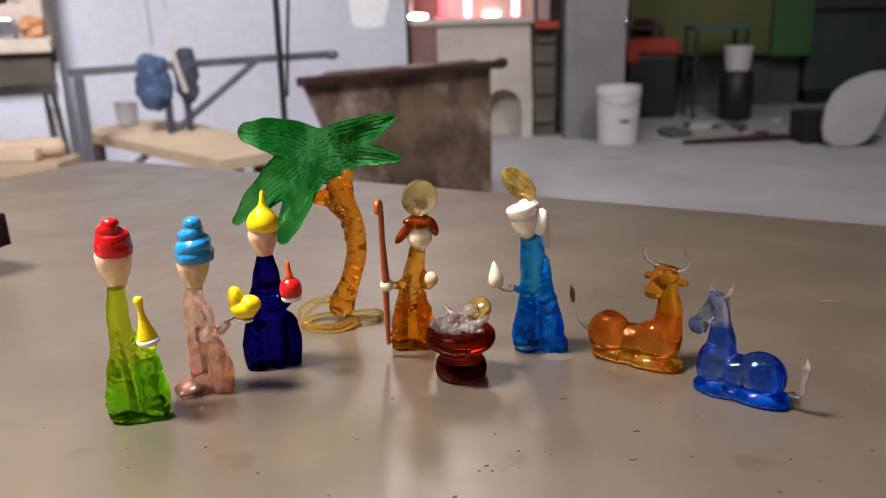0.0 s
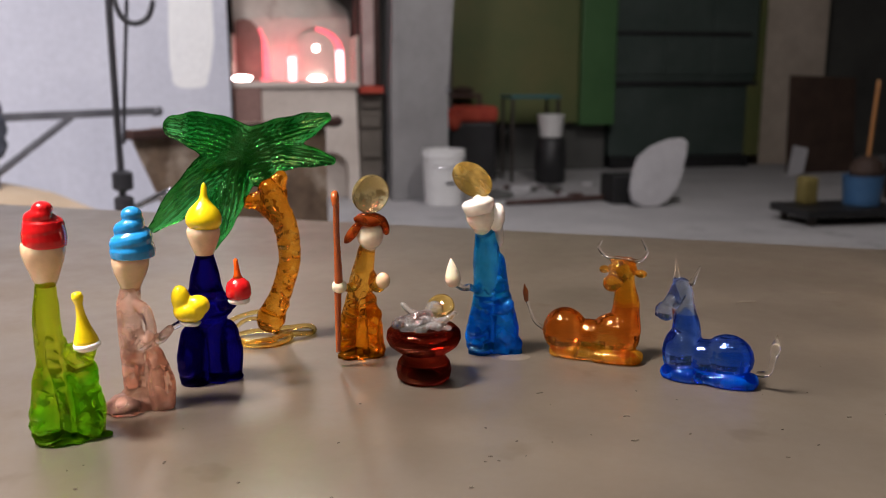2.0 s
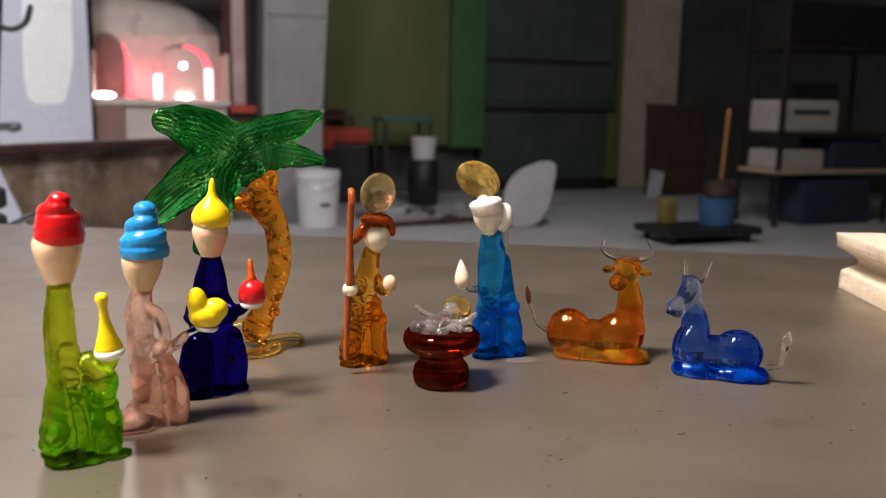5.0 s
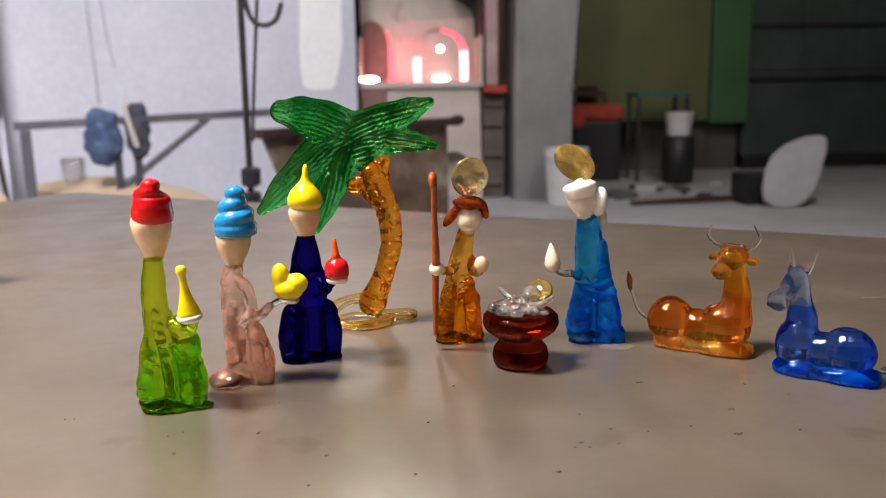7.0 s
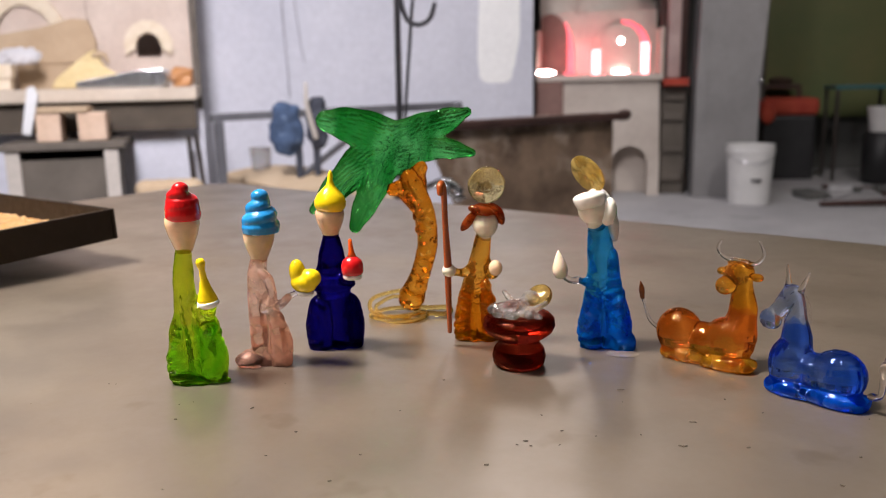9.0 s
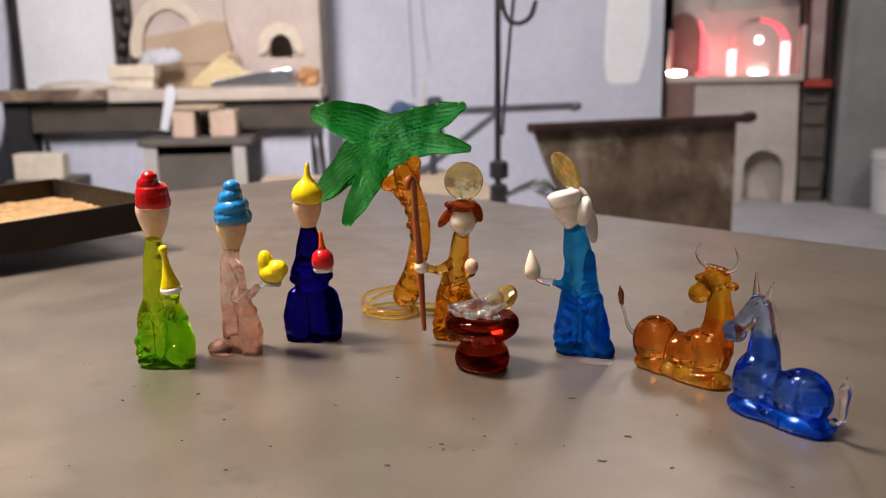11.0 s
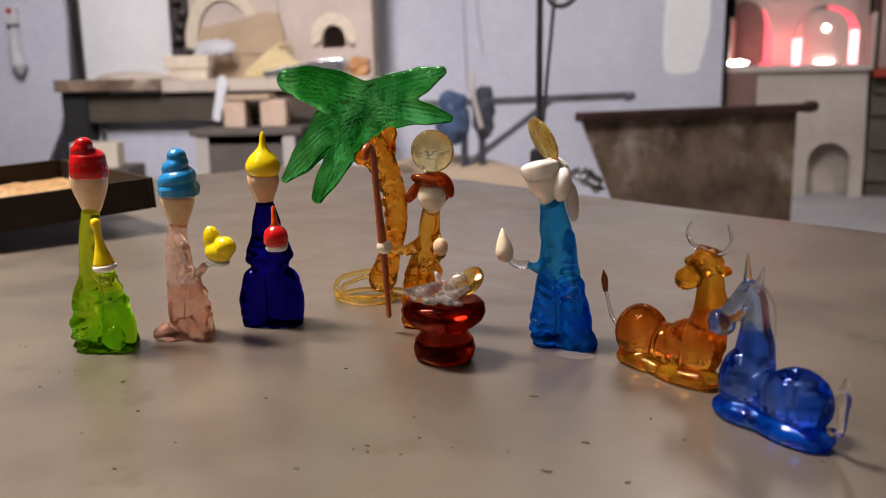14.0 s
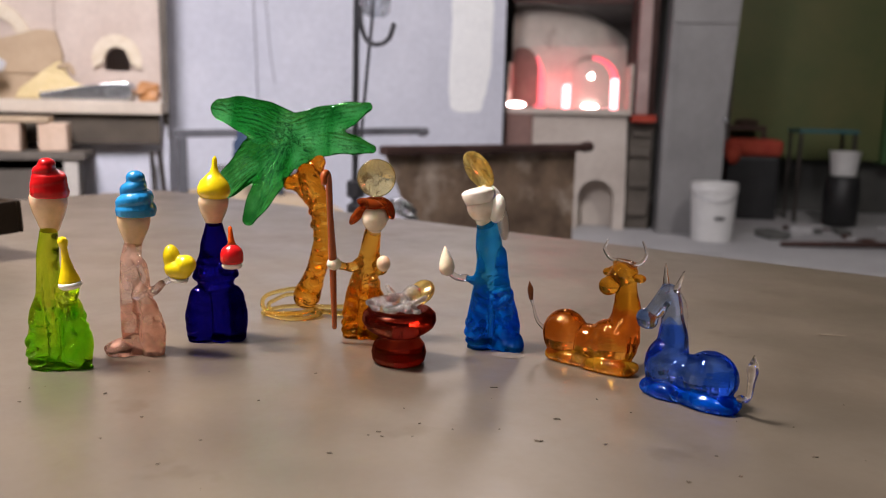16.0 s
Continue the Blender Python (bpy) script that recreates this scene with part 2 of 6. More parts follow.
M_YELLOWISH = surface("ochre_sponge", (0.20, 0.16, 0.04), (0.28, 0.22, 0.07), 12, 90, 0.9)
M_CHROME = surface("bright_steel", (0.62, 0.63, 0.65), (0.75, 0.76, 0.78), 18, 120, 0.22, 1.0, 0.0015)
M_CARD = surface("cardboard", (0.42, 0.30, 0.19), (0.52, 0.39, 0.26), 6, 70, 0.85)
M_PAPER = surface("white_paper", (0.70, 0.71, 0.73), (0.80, 0.81, 0.82), 9, 80, 0.8)
M_YELLOWCREAM = surface("yellow_cream_cloth", (0.62, 0.48, 0.24), (0.74, 0.60, 0.34), 8, 60, 0.9, 0.0, 0.004)
M_TUMBLER = glass("clear_tumbler", (0.95, 0.96, 0.97), thin=0.6, rough=0.02, wave=20.0)
M_HOT = hot("white_hot", (1.0, 0.30, 0.32), 5.0)
M_HOTROSE = hot("rose_hot", (1.0, 0.09, 0.13), 1.7)
M_HOTSPOT = hot("burner_spot", (1.0, 0.62, 0.60), 22.0)

# LOW tints: cloudier, more vivid copies that paint the light gathered in each foot
G_GREEN = glass("green_glass", (0.90, 0.93, 0.26), (0.52, 0.78, 0.08), 0.08, (0.66, 0.80, 0.02), wave=170.0, relief=0.0007)
G_GREENLOW = glass("green_glass_foot_glow", (0.80, 0.97, 0.18), (0.20, 0.74, 0.04), 0.12, (0.30, 0.85, 0.01), wave=230.0, relief=0.0017)
G_PINK = glass("pink_glass", (1.0, 0.89, 0.83), (1.0, 0.94, 0.91), 0.22, (1.0, 0.64, 0.54), wave=170.0, relief=0.0007)
G_PINKLOW = glass("pink_glass_foot_glow", (1.0, 0.87, 0.79), (1.0, 0.78, 0.68), 0.26, (1.0, 0.54, 0.42), wave=230.0, relief=0.0017)
G_NAVY = glass("navy_glass", (0.10, 0.08, 0.52), (0.05, 0.04, 0.38), 0.025, (0.01, 0.0, 0.35), wave=40.0)
G_AMBER = glass("amber_glass", (1.0, 0.80, 0.36), (1.0, 0.66, 0.16), 0.035, (1.0, 0.46, 0.03), wave=170.0, relief=0.0007)
G_AMBERLOW = glass("amber_glass_foot_glow", (1.0, 0.68, 0.16), (1.0, 0.48, 0.06), 0.11, (1.0, 0.28, 0.0), wave=230.0, relief=0.0017)
G_BLUE = glass("azure_glass", (0.28, 0.78, 1.0), (0.04, 0.42, 1.0), 0.10, (0.0, 0.42, 1.0), wave=170.0, relief=0.0007)
G_BLUELOW = glass("azure_glass_foot_glow", (0.14, 0.60, 1.0), (0.02, 0.26, 1.0), 0.22, (0.0, 0.22, 1.0), wave=230.0, relief=0.0017)
G_OX = glass("brown_amber_glass", (0.96, 0.56, 0.22), (0.90, 0.42, 0.12), 0.05, (0.85, 0.20, 0.02), wave=70.0, relief=0.0006)
G_OXLOW = glass("brown_amber_glass_foot_glow", (1.0, 0.80, 0.30), (1.0, 0.66, 0.14), 0.14, (1.0, 0.50, 0.03), wave=90.0)
# TOP tint: paler copy for the head, where thin glass passes more light
G_OXTOP = glass("brown_amber_glass_thin_head", (1.0, 0.72, 0.22), (1.0, 0.60, 0.12), 0.05, (1.0, 0.38, 0.02), wave=90.0)
G_DONKEY = glass("sapphire_glass", (0.44, 0.62, 1.0), (0.16, 0.36, 1.0), 0.03, (0.0, 0.10, 1.0), wave=70.0, relief=0.0005)
G_DONKEYLOW = glass("sapphire_glass_foot_glow", (0.16, 0.42, 1.0), (0.05, 0.26, 1.0), 0.26, (0.0, 0.15, 1.0), wave=90.0)
# paler head tint again, painting light through thin glass
G_DONKEYTOP = glass("sapphire_glass_thin_head", (0.80, 0.88, 1.0), (0.58, 0.72, 1.0), 0.02, (0.05, 0.22, 1.0))
G_RED = glass("ruby_glass", (0.58, 0.20, 0.12), (0.40, 0.10, 0.075), 0.03, (0.40, 0.02, 0.01))
G_CLEAR = glass("clear_glass", (0.97, 0.97, 0.97))
# the white cloud paints the bright glints of clear glass
G_BABY = glass("clear_glass_white_glints", (0.99, 0.99, 0.99), None, 0.13, (0.97, 0.97, 0.97), wave=330.0, relief=0.0018)
G_STRAW = glass("straw_glass", (1.0, 0.88, 0.52), None, 0.05, (0.98, 0.70, 0.22), wave=160.0, relief=0.0008)
G_LEAF = glass("leaf_green_glass", (0.36, 0.80, 0.40), (0.12, 0.54, 0.18), 0.02, (0.02, 0.50, 0.08), wave=170.0, relief=0.0006)
G_TRUNK = glass("trunk_amber_glass", (1.0, 0.74, 0.26), (1.0, 0.54, 0.10), 0.035, (1.0, 0.38, 0.02), wave=120.0, relief=0.0009)
G_HALO = glass("gold_halo_glass", (0.98, 0.92, 0.70), (0.95, 0.85, 0.55), 0.14, (0.85, 0.72, 0.40), 0.16, 0.0, 160.0, 0.0016)
G_HALODEEP = glass("deep_gold_halo_glass", (0.97, 0.86, 0.50), (0.94, 0.80, 0.40), 0.30, (0.86, 0.68, 0.24), 0.12, 0.02, 160.0, 0.0016)
G_HAIR = glass("chestnut_glass", (0.74, 0.28, 0.10), None, 0.30, (0.40, 0.08, 0.015))
E_SKIN = enamel("skin_enamel", (0.78, 0.56, 0.38), 0.2, 0.2)
E_RED = enamel("red_enamel", (0.62, 0.012, 0.015))
E_BLUE = enamel("blue_enamel", (0.02, 0.27, 0.66))
E_YELLOW = enamel("yellow_enamel", (0.92, 0.70, 0.01))
E_ORANGE = enamel("orange_enamel", (0.80, 0.10, 0.01))
E_WHITE = enamel("white_enamel", (0.88, 0.86, 0.83), 0.18, 0.1)
E_IVORY = enamel("ivory_enamel", (0.86, 0.76, 0.60), 0.18, 0.2)
E_FACE = enamel("milky_enamel", (0.86, 0.80, 0.72), 0.18, 0.2)
E_STAFF = enamel("staff_enamel", (0.36, 0.075, 0.015), 0.18)
E_TAIL = enamel("brown_tip", (0.25, 0.07, 0.02), 0.18)


# ---- building blocks ----
def finish(bm, name, mats, smooth=True):
    me = bpy.data.meshes.new(name)
    bmesh.ops.recalc_face_normals(bm, faces=bm.faces)
    for fc in bm.faces:
        fc.smooth = smooth
    bm.to_mesh(me)
    bm.free()
    for m in mats if isinstance(mats, (list, tuple)) else [mats]:
        me.materials.append(m)
    return me


def thing(name, at, label, category, group="", kind=""):
    e = new(name)
    e.empty_display_size = 0.02
    e.location = at
    return tagged(e, label, category, group, kind)


def part(name, bm, material, parent, label="", smooth=False, at=None):
    ob = new(name, finish(bm, name, material, smooth))
    ob.parent = parent
    if at is not None:
        ob.location = at
    if label:
        ob["label"] = label
    return ob


def solo(name, bm, material, at, label, category, group="", kind="", smooth=False):
    ob = new(name, finish(bm, name, material, smooth))
    ob.location = at
    return tagged(ob, label, category, group, kind)


def box(bm, lo, hi, bevel=0.0, mat=0, m=None, segs=2):
    r = bmesh.ops.create_cube(bm, size=1.0)
    vs = r["verts"]
    c = [(a + b) / 2 for a, b in zip(lo, hi)]
    d = [max(b - a, 1e-4) for a, b in zip(lo, hi)]
    for v in vs:
        v.co = Vector((v.co.x * d[0] + c[0], v.co.y * d[1] + c[1], v.co.z * d[2] + c[2]))
    faces = list({fc for v in vs for fc in v.link_faces})
    if bevel:
        r2 = bmesh.ops.bevel(bm, geom=list({e for v in vs for e in v.link_edges}), offset=min(bevel, min(d) * 0.45), segments=segs, profile=0.6, affect="EDGES")
        vs = list({v for fc in r2["faces"] for v in fc.verts} | {v for v in vs if v.is_valid})
        faces = list({fc for v in vs for fc in v.link_faces})
    if m is not None:
        bmesh.ops.transform(bm, matrix=m, verts=vs)
    for fc in faces:
        fc.material_index = mat
    return bm


def prism(bm, poly, y0, y1, bevel=0.0, mat=0, m=None):
    """A polygon in x, z pushed from y0 to y1."""
    a = [bm.verts.new((x, y0, z)) for x, z in poly]
    b = [bm.verts.new((x, y1, z)) for x, z in poly]
    faces = [bm.faces.new(a), bm.faces.new(b[::-1])]
    n = len(poly)
    for i in range(n):
        faces.append(bm.faces.new((a[i], b[i], b[(i + 1) % n], a[(i + 1) % n])))
    for fc in faces:
        fc.material_index = mat
    vs = a + b
    if bevel:
        r2 = bmesh.ops.bevel(bm, geom=list({e for v in vs for e in v.link_edges}), offset=bevel, segments=2, profile=0.6, affect="EDGES")
        vs = list({v for fc in r2["faces"] for v in fc.verts} | {v for v in vs if v.is_valid})
        for fc in {fc for v in vs for fc in v.link_faces}:
            fc.material_index = mat
    if m is not None:
        bmesh.ops.transform(bm, matrix=m, verts=vs)
    return bm


def smooth_line(pts, radii, n=6):
    """More points along a curve through pts."""
    if len(pts) < 3:
        return [Vector(p) for p in pts], list(radii)
    P, R = [Vector(p) for p in pts], list(radii)
    out, rad = [], []
    for i in range(len(P) - 1):
        p0, p1, p2, p3 = P[max(i - 1, 0)], P[i], P[i + 1], P[min(i + 2, len(P) - 1)]
        for k in range(n):
            u = k / n
            out.append(0.5 * (2 * p1 + (p2 - p0) * u + (2 * p0 - 5 * p1 + 4 * p2 - p3) * u * u + (3 * p1 - p0 - 3 * p2 + p3) * u ** 3))
            rad.append(R[i] + (R[i + 1] - R[i]) * (u * u * (3 - 2 * u)))
    return out + [P[-1]], rad + [R[-1]]


def tube(bm, pts, radii, seg=14, mat=0, n=6, flat=None, thick=0.002, closed=True):
    """A rounded bar through pts with its radius along it; flat: a normal, for a ribbon of that thickness."""
    P, R = smooth_line(pts, radii, n)
    dirs = [(P[min(i + 1, len(P) - 1)] - P[max(i - 1, 0)]).normalized() for i in range(len(P))]
    rows, up = [], Vector((0.13, 0.31, 0.94))
    ends = []
    for k in (3, 2, 1):
        a = k * math.pi / 8 + 0.15
        ends.append((math.sin(a), math.cos(a)))
    line = [(P[0] - dirs[0] * R[0] * s, R[0] * c, dirs[0]) for s, c in ends]
    line += list(zip(P, R, dirs))
    line += [(P[-1] + dirs[-1] * R[-1] * s, R[-1] * c, dirs[-1]) for s, c in ends[::-1]]
    for p, r, d in line:
        if flat is not None:
            nrm = Vector(flat)
            w = d.cross(nrm).normalized()
            v = w.cross(d).normalized()
            ru, rv = r, min(thick, r)
        else:
            up = (up - d * up.dot(d))
            if up.length < 1e-4:
                up = d.orthogonal()
            up.normalize()
            w, v = up, d.cross(up)
            ru = rv = r
        rows.append([bm.verts.new(p + w * (ru * math.cos(2 * math.pi * k / seg)) + v * (rv * math.sin(2 * math.pi * k / seg))) for k in range(seg)])
    for a, b in zip(rows, rows[1:]):
        for k in range(seg):
            bm.faces.new((a[k], a[(k + 1) % seg], b[(k + 1) % seg], b[k])).material_index = mat
    bm.faces.new(rows[0][::-1]).material_index = mat
    bm.faces.new(rows[-1]).material_index = mat
    return bm


def egg(bm, c, r, mat=0, m=None, u=16, v=10):
    res = bmesh.ops.create_uvsphere(bm, u_segments=u, v_segments=v, radius=1.0)
    mm = Matrix.Translation(c) @ (m if m is not None else Matrix.Identity(4)) @ Matrix.Diagonal((*r, 1))
    bmesh.ops.transform(bm, matrix=mm, verts=res["verts"])
    for fc in {fc for w in res["verts"] for fc in w.link_faces}:
        fc.material_index = mat
    return bm


def lathe(bm, profile, c=(0, 0, 0), seg=24, mat=0, m=None, n=1):
    """A turned shape from (radius, height) pairs, closed at both ends."""
    vs = []
    rows = []
    for r, z in profile:
        row = [bm.verts.new((max(r, 1e-5) * math.cos(2 * math.pi * k / seg), max(r, 1e-5) * math.sin(2 * math.pi * k / seg), z)) for k in range(seg)]
        rows.append(row)
        vs += row
    fs = []
    for a, b in zip(rows, rows[1:]):
        for k in range(seg):
            fs.append(bm.faces.new((a[k], a[(k + 1) % seg], b[(k + 1) % seg], b[k])))
    fs += [bm.faces.new(rows[0][::-1]), bm.faces.new(rows[-1])]
    for fc in fs:
        fc.material_index = mat
    bmesh.ops.transform(bm, matrix=Matrix.Translation(c) @ (m if m is not None else Matrix.Identity(4)), verts=vs)
    return bm


def fuse(bm, voxel, rounds=6, factor=0.5, floor_at=None):
    """Melts overlapping closed pieces into one skin, as softened glass flows together."""
    me = bpy.data.meshes.new("melt")
    bm.to_mesh(me)
    bm.free()
    ob = bpy.data.objects.new("melt", me)
    scene.collection.objects.link(ob)
    rm = ob.modifiers.new("r", "REMESH")
    rm.mode, rm.voxel_size = "VOXEL", voxel
    sm = ob.modifiers.new("s", "SMOOTH")
    sm.iterations, sm.factor = rounds, factor
    dg = bpy.context.evaluated_depsgraph_get()
    dg.update()
    res = bpy.data.meshes.new_from_object(ob.evaluated_get(dg))
    bpy.data.objects.remove(ob)
    out = bmesh.new()
    out.from_mesh(res)
    bpy.data.meshes.remove(res)
    bpy.data.meshes.remove(me)
    if floor_at is not None:
        for v in out.verts:
            v.co.z = max(v.co.z, floor_at)
    return out


def join(bm, other, mat):
    """Adds another bmesh to bm with one material slot."""
    tmp = bpy.data.meshes.new("join")
    other.to_mesh(tmp)
    other.free()
    k = len(bm.faces)
    bm.from_mesh(tmp)
    bpy.data.meshes.remove(tmp)
    bm.faces.ensure_lookup_table()
    for fc in bm.faces[k:]:
        if mat is not None:
            fc.material_index = mat
    return bm


def mm(*v):
    return tuple(x * 0.001 for x in v)


# ---- the workshop ----
def structure(name, bm, material, label, category):
    return solo(name, bm, material, (0, 0, 0), label, category, "", "structure")


bm = bmesh.new()
box(bm, (-6.2, -4.2, -0.15), (7.6, 9.4, 0.0))
structure("floor", bm, M_CONCRETE, "dusty grey concrete workshop floor", "floor")
bm = bmesh.new()
box(bm, (-6.2, -4.2, 3.6), (7.6, 9.4, 3.75))
structure("ceiling", bm, M_CEIL, "plain sooty workshop ceiling", "ceiling")
for nm, lo, hi in (("wall_north", (-6.2, 8.6, 0), (7.6, 8.8, 3.6)), ("wall_south", (-6.2, -4.2, 0), (7.6, -4.0, 3.6)),
                   ("wall_west", (-6.2, -4.0, 0), (-6.0, 8.6, 3.6)), ("wall_east", (7.4, -4.0, 0), (7.6, 8.6, 3.6))):
    bm = bmesh.new()
    box(bm, lo, hi)
    structure(nm, bm, M_BACK, "sooty dark plaster workshop wall", "wall")

# white-painted partition behind the kiln, with a patch of fresh plaster
WALL = pose(-0.32, 5.72, 0, 0, 0, 24.4)
bm = bmesh.new()
box(bm, (-5.6, 0.0, 0.0), (0.0, 0.14, 3.6), 0.006)
wall = structure("wall_white", bm, M_WHITE, "white-painted partition wall with faint grey stains", "wall")
wall.matrix_world = WALL
rnd = random.Random(4)
bm = bmesh.new()
edge = []
for k in range(40):
    a = 2 * math.pi * k / 40
    w = 0.145 + 0.018 * math.sin(3 * a + 0.4) + rnd.uniform(-0.008, 0.008)
    ca, sa = math.cos(a), math.sin(a)
    ca, sa = math.copysign(abs(ca) ** 0.62, ca), math.copysign(abs(sa) ** 0.62, sa)
    edge.append((-0.245 + (0.035 * sa if ca < 0 else 0.0) + w * ca, 1.26 + 0.46 * sa))
prism(bm, edge, -0.006, 0.0)
patch = structure("plaster_patch", bm, M_PATCH, "bright patch of fresh plaster on the wall", "plaster patch")
patch.matrix_world = WALL
bm = bmesh.new()
tube(bm, [(-1.72, -0.008, 3.5), (-1.645, -0.008, 1.48), (-1.62, -0.008, 0.75)], [0.0055] * 3, 8)
trim = structure("wall_cable_and_shadow", bm, M_CABLE_SHADOW, "thin grey line down the white wall, for a cable and its shadow", "cable")
trim.matrix_world = WALL
# second, thinner strand that stands in for the cable's shadow on the wall
bm = bmesh.new()
tube(bm, [(-1.66, -0.008, 3.5), (-1.57, -0.008, 1.48), (-1.52, -0.008, 0.95)], [0.0045] * 3, 8)
trim = structure("wall_cable_and_shadow", bm, M_CABLE_SHADOW, "thin grey line down the white wall, for a cable and its shadow", "cable")
trim.matrix_world = WALL


# ---- furnace ----
def arc(cx, cz, rx, rz, a0, a1, n):
    return [(cx + rx * math.cos(radians(a0 + (a1 - a0) * k / n)), cz + rz * math.sin(radians(a0 + (a1 - a0) * k / n))) for k in range(n + 1)]


def arch_wall(bm, x0, x1, z0, z1, ax0, ax1, spring, crown, y0, y1, n=16, sill=None):
    """A wall pierced by an arched opening that goes through it."""
    cx, rx, rz = (ax0 + ax1) / 2, (ax1 - ax0) / 2, crown - spring
    low = sill if sill is not None else z0
    inner = [(ax0, low)] + arc(cx, spring, rx, rz, 180, 0, n) + [(ax1, low)]
    outer = []
    for x, z in inner:
        if z <= low + 1e-6:
            outer.append((x0 if x < cx else x1, low))
        else:
            t = (x - ax0) / (ax1 - ax0)
            outer.append((x0 + (x1 - x0) * t, z1) if 0.0 < t < 1.0 else (x0 if t <= 0.0 else x1, spring))
    fi = [[bm.verts.new((x, y, z)) for x, z in inner] for y in (y0, y1)]
    fo = [[bm.verts.new((x, y, z)) for x, z in outer] for y in (y0, y1)]
    m = len(inner)
    for i in range(m - 1):
        bm.faces.new((fi[0][i], fi[0][i + 1], fo[0][i + 1], fo[0][i]))
        bm.faces.new((fi[1][i], fo[1][i], fo[1][i + 1], fi[1][i + 1]))
        bm.faces.new((fi[0][i], fi[1][i], fi[1][i + 1], fi[0][i + 1]))
        bm.faces.new((fo[0][i], fo[0][i + 1], fo[1][i + 1], fo[1][i]))
    for i in (0, m - 1):
        bm.faces.new((fi[0][i], fo[0][i], fo[1][i], fi[1][i]))
    if sill is not None and sill > z0:
        box(bm, (x0, y0, z0), (x1, y1, sill - 0.0005))
    return bm


furnace = thing("glass_furnace", (0.12, 6.0, 0), "plastered glass furnace glowing pink behind an arched door", "furnace")
bm = bmesh.new()
arch_wall(bm, -0.44, 0.42, 0.0, 0.80, 0.09, 0.34, 0.22, 0.35, 0.0, 0.30, 12)
box(bm, (-0.44, 0.30, 0.0), (0.42, 1.1, 0.80))
box(bm, (0.07, 0.20, 0.0), (0.36, 0.2995, 0.36))
part("base", bm, M_PLASTER, furnace, "pale plastered masonry base with a small arched ash hole")
bm = bmesh.new()
box(bm, (-0.44, -0.05, 0.802), (0.43, 1.1, 0.842), 0.008)
part("hearth", bm, M_PLASTER, furnace, "pale stone hearth slab")
bm = bmesh.new()   # plastered dome that swells out over the mouths and falls away to one side
egg(bm, (-0.16, 0.80, 1.22), (0.74, 0.36, 0.42), 0, pose(0, 0, 0, 0, 13, 0), 48, 28)
bmesh.ops.bisect_plane(bm, geom=bm.verts[:] + bm.edges[:] + bm.faces[:], plane_co=(0.418, 0, 0), plane_no=(1, 0, 0), clear_outer=True)
bmesh.ops.bisect_plane(bm, geom=bm.verts[:] + bm.edges[:] + bm.faces[:], plane_co=(-0.438, 0, 0), plane_no=(-1, 0, 0), clear_outer=True)
for v in bm.verts:
    v.co.y += 0.012 * noise.noise(v.co * 6.0)
part("dome", bm, M_PLASTER, furnace, "pale smoothed plaster dome of the furnace", smooth=True)
bm = bmesh.new()
box(bm, (-0.44, 1.12, 0.842), (0.60, 1.2, 3.2))
part("rear_wall", bm, M_SOOT, furnace, "sooty masonry behind the dome")
bm = bmesh.new()
box(bm, (-0.44, 0.35, 1.62), (0.44, 0.50, 1.72), 0.01)
part("lintel", bm, M_SOOT, furnace, "dark iron lintel over the dome")
for x0, x1 in ((-0.44, -0.425), (0.415, 0.44)):
    bm = bmesh.new()
    box(bm, (x0, 0.10, 0.842), (x1, 0.5, 1.16))
    part("cheek", bm, M_PLASTER, furnace)
bm = bmesh.new()
arch_wall(bm, -0.425, 0.415, 0.842, 1.30, -0.050, 0.360, 1.05, 1.235, 0.44, 0.462, 18, 0.846)
part("inner_wall", bm, M_PLASTER, furnace)
bm = bmesh.new()
box(bm, (-0.10, 0.482, 0.843), (0.40, 0.50, 1.07))
part("fire", bm, M_HOT, furnace, "white-hot glow of the fire chamber")
bm = bmesh.new()
box(bm, (-0.10, 0.482, 1.0705), (0.40, 0.50, 1.26))
part("upper_fire", bm, M_HOTROSE, furnace, "rose-red glow under the crown")
bm = bmesh.new()
door = [(0.006, 0.847)] + arc(0.155, 1.05, 0.147, 0.155, 180, 0, 16) + [(0.304, 0.847)]
prism(bm, door, 0.425, 0.475, 0.004)
plug = part("furnace_door", bm, M_PLASTER, furnace, "grey arched fireclay door plug")
bm = bmesh.new()
lathe(bm, [(0.021, -0.004), (0.021, 0.004)], (0.155, 0.421, 1.085), 20, 0, pose(0, 0, 0, 90))
part("peephole", bm, M_HOTSPOT, plug, "glowing round peephole")
bm = bmesh.new()
egg(bm, (0.155, 0.415, 0.864), (0.06, 0.02, 0.014))
part("glow_slot", bm, M_HOTSPOT, plug, "bright slot under the door")
# second mouth, seen at a slant beside the door
bm = bmesh.new()
outer = [(-0.185, 0.86), (-0.185, 1.03), (-0.205, 1.14), (-0.245, 1.23)]
inner = [(-0.268, 1.21), (-0.242, 1.12), (-0.2345, 1.02), (-0.2345, 0.86)]
prism(bm, outer + inner, 0.434, 0.439)
# flat dark panel that paints the shade inside an open arched recess
bm2 = bmesh.new()
prism(bm2, [(-0.424, 0.8425), (-0.424, 1.20)] + arc(-0.36, 1.12, 0.125, 0.17, 120, 0, 10) + [(-0.235, 0.8425)], 0.405, 0.4335, 0.004)
part("side_recess", bm2, M_BRICKSHADE, furnace, "dark red arched panel painting an open, shaded recess")
bm2 = bmesh.new()
box(bm2, (-0.439, -0.045, 0.0), (-0.25, -0.0005, 0.80), 0.006)
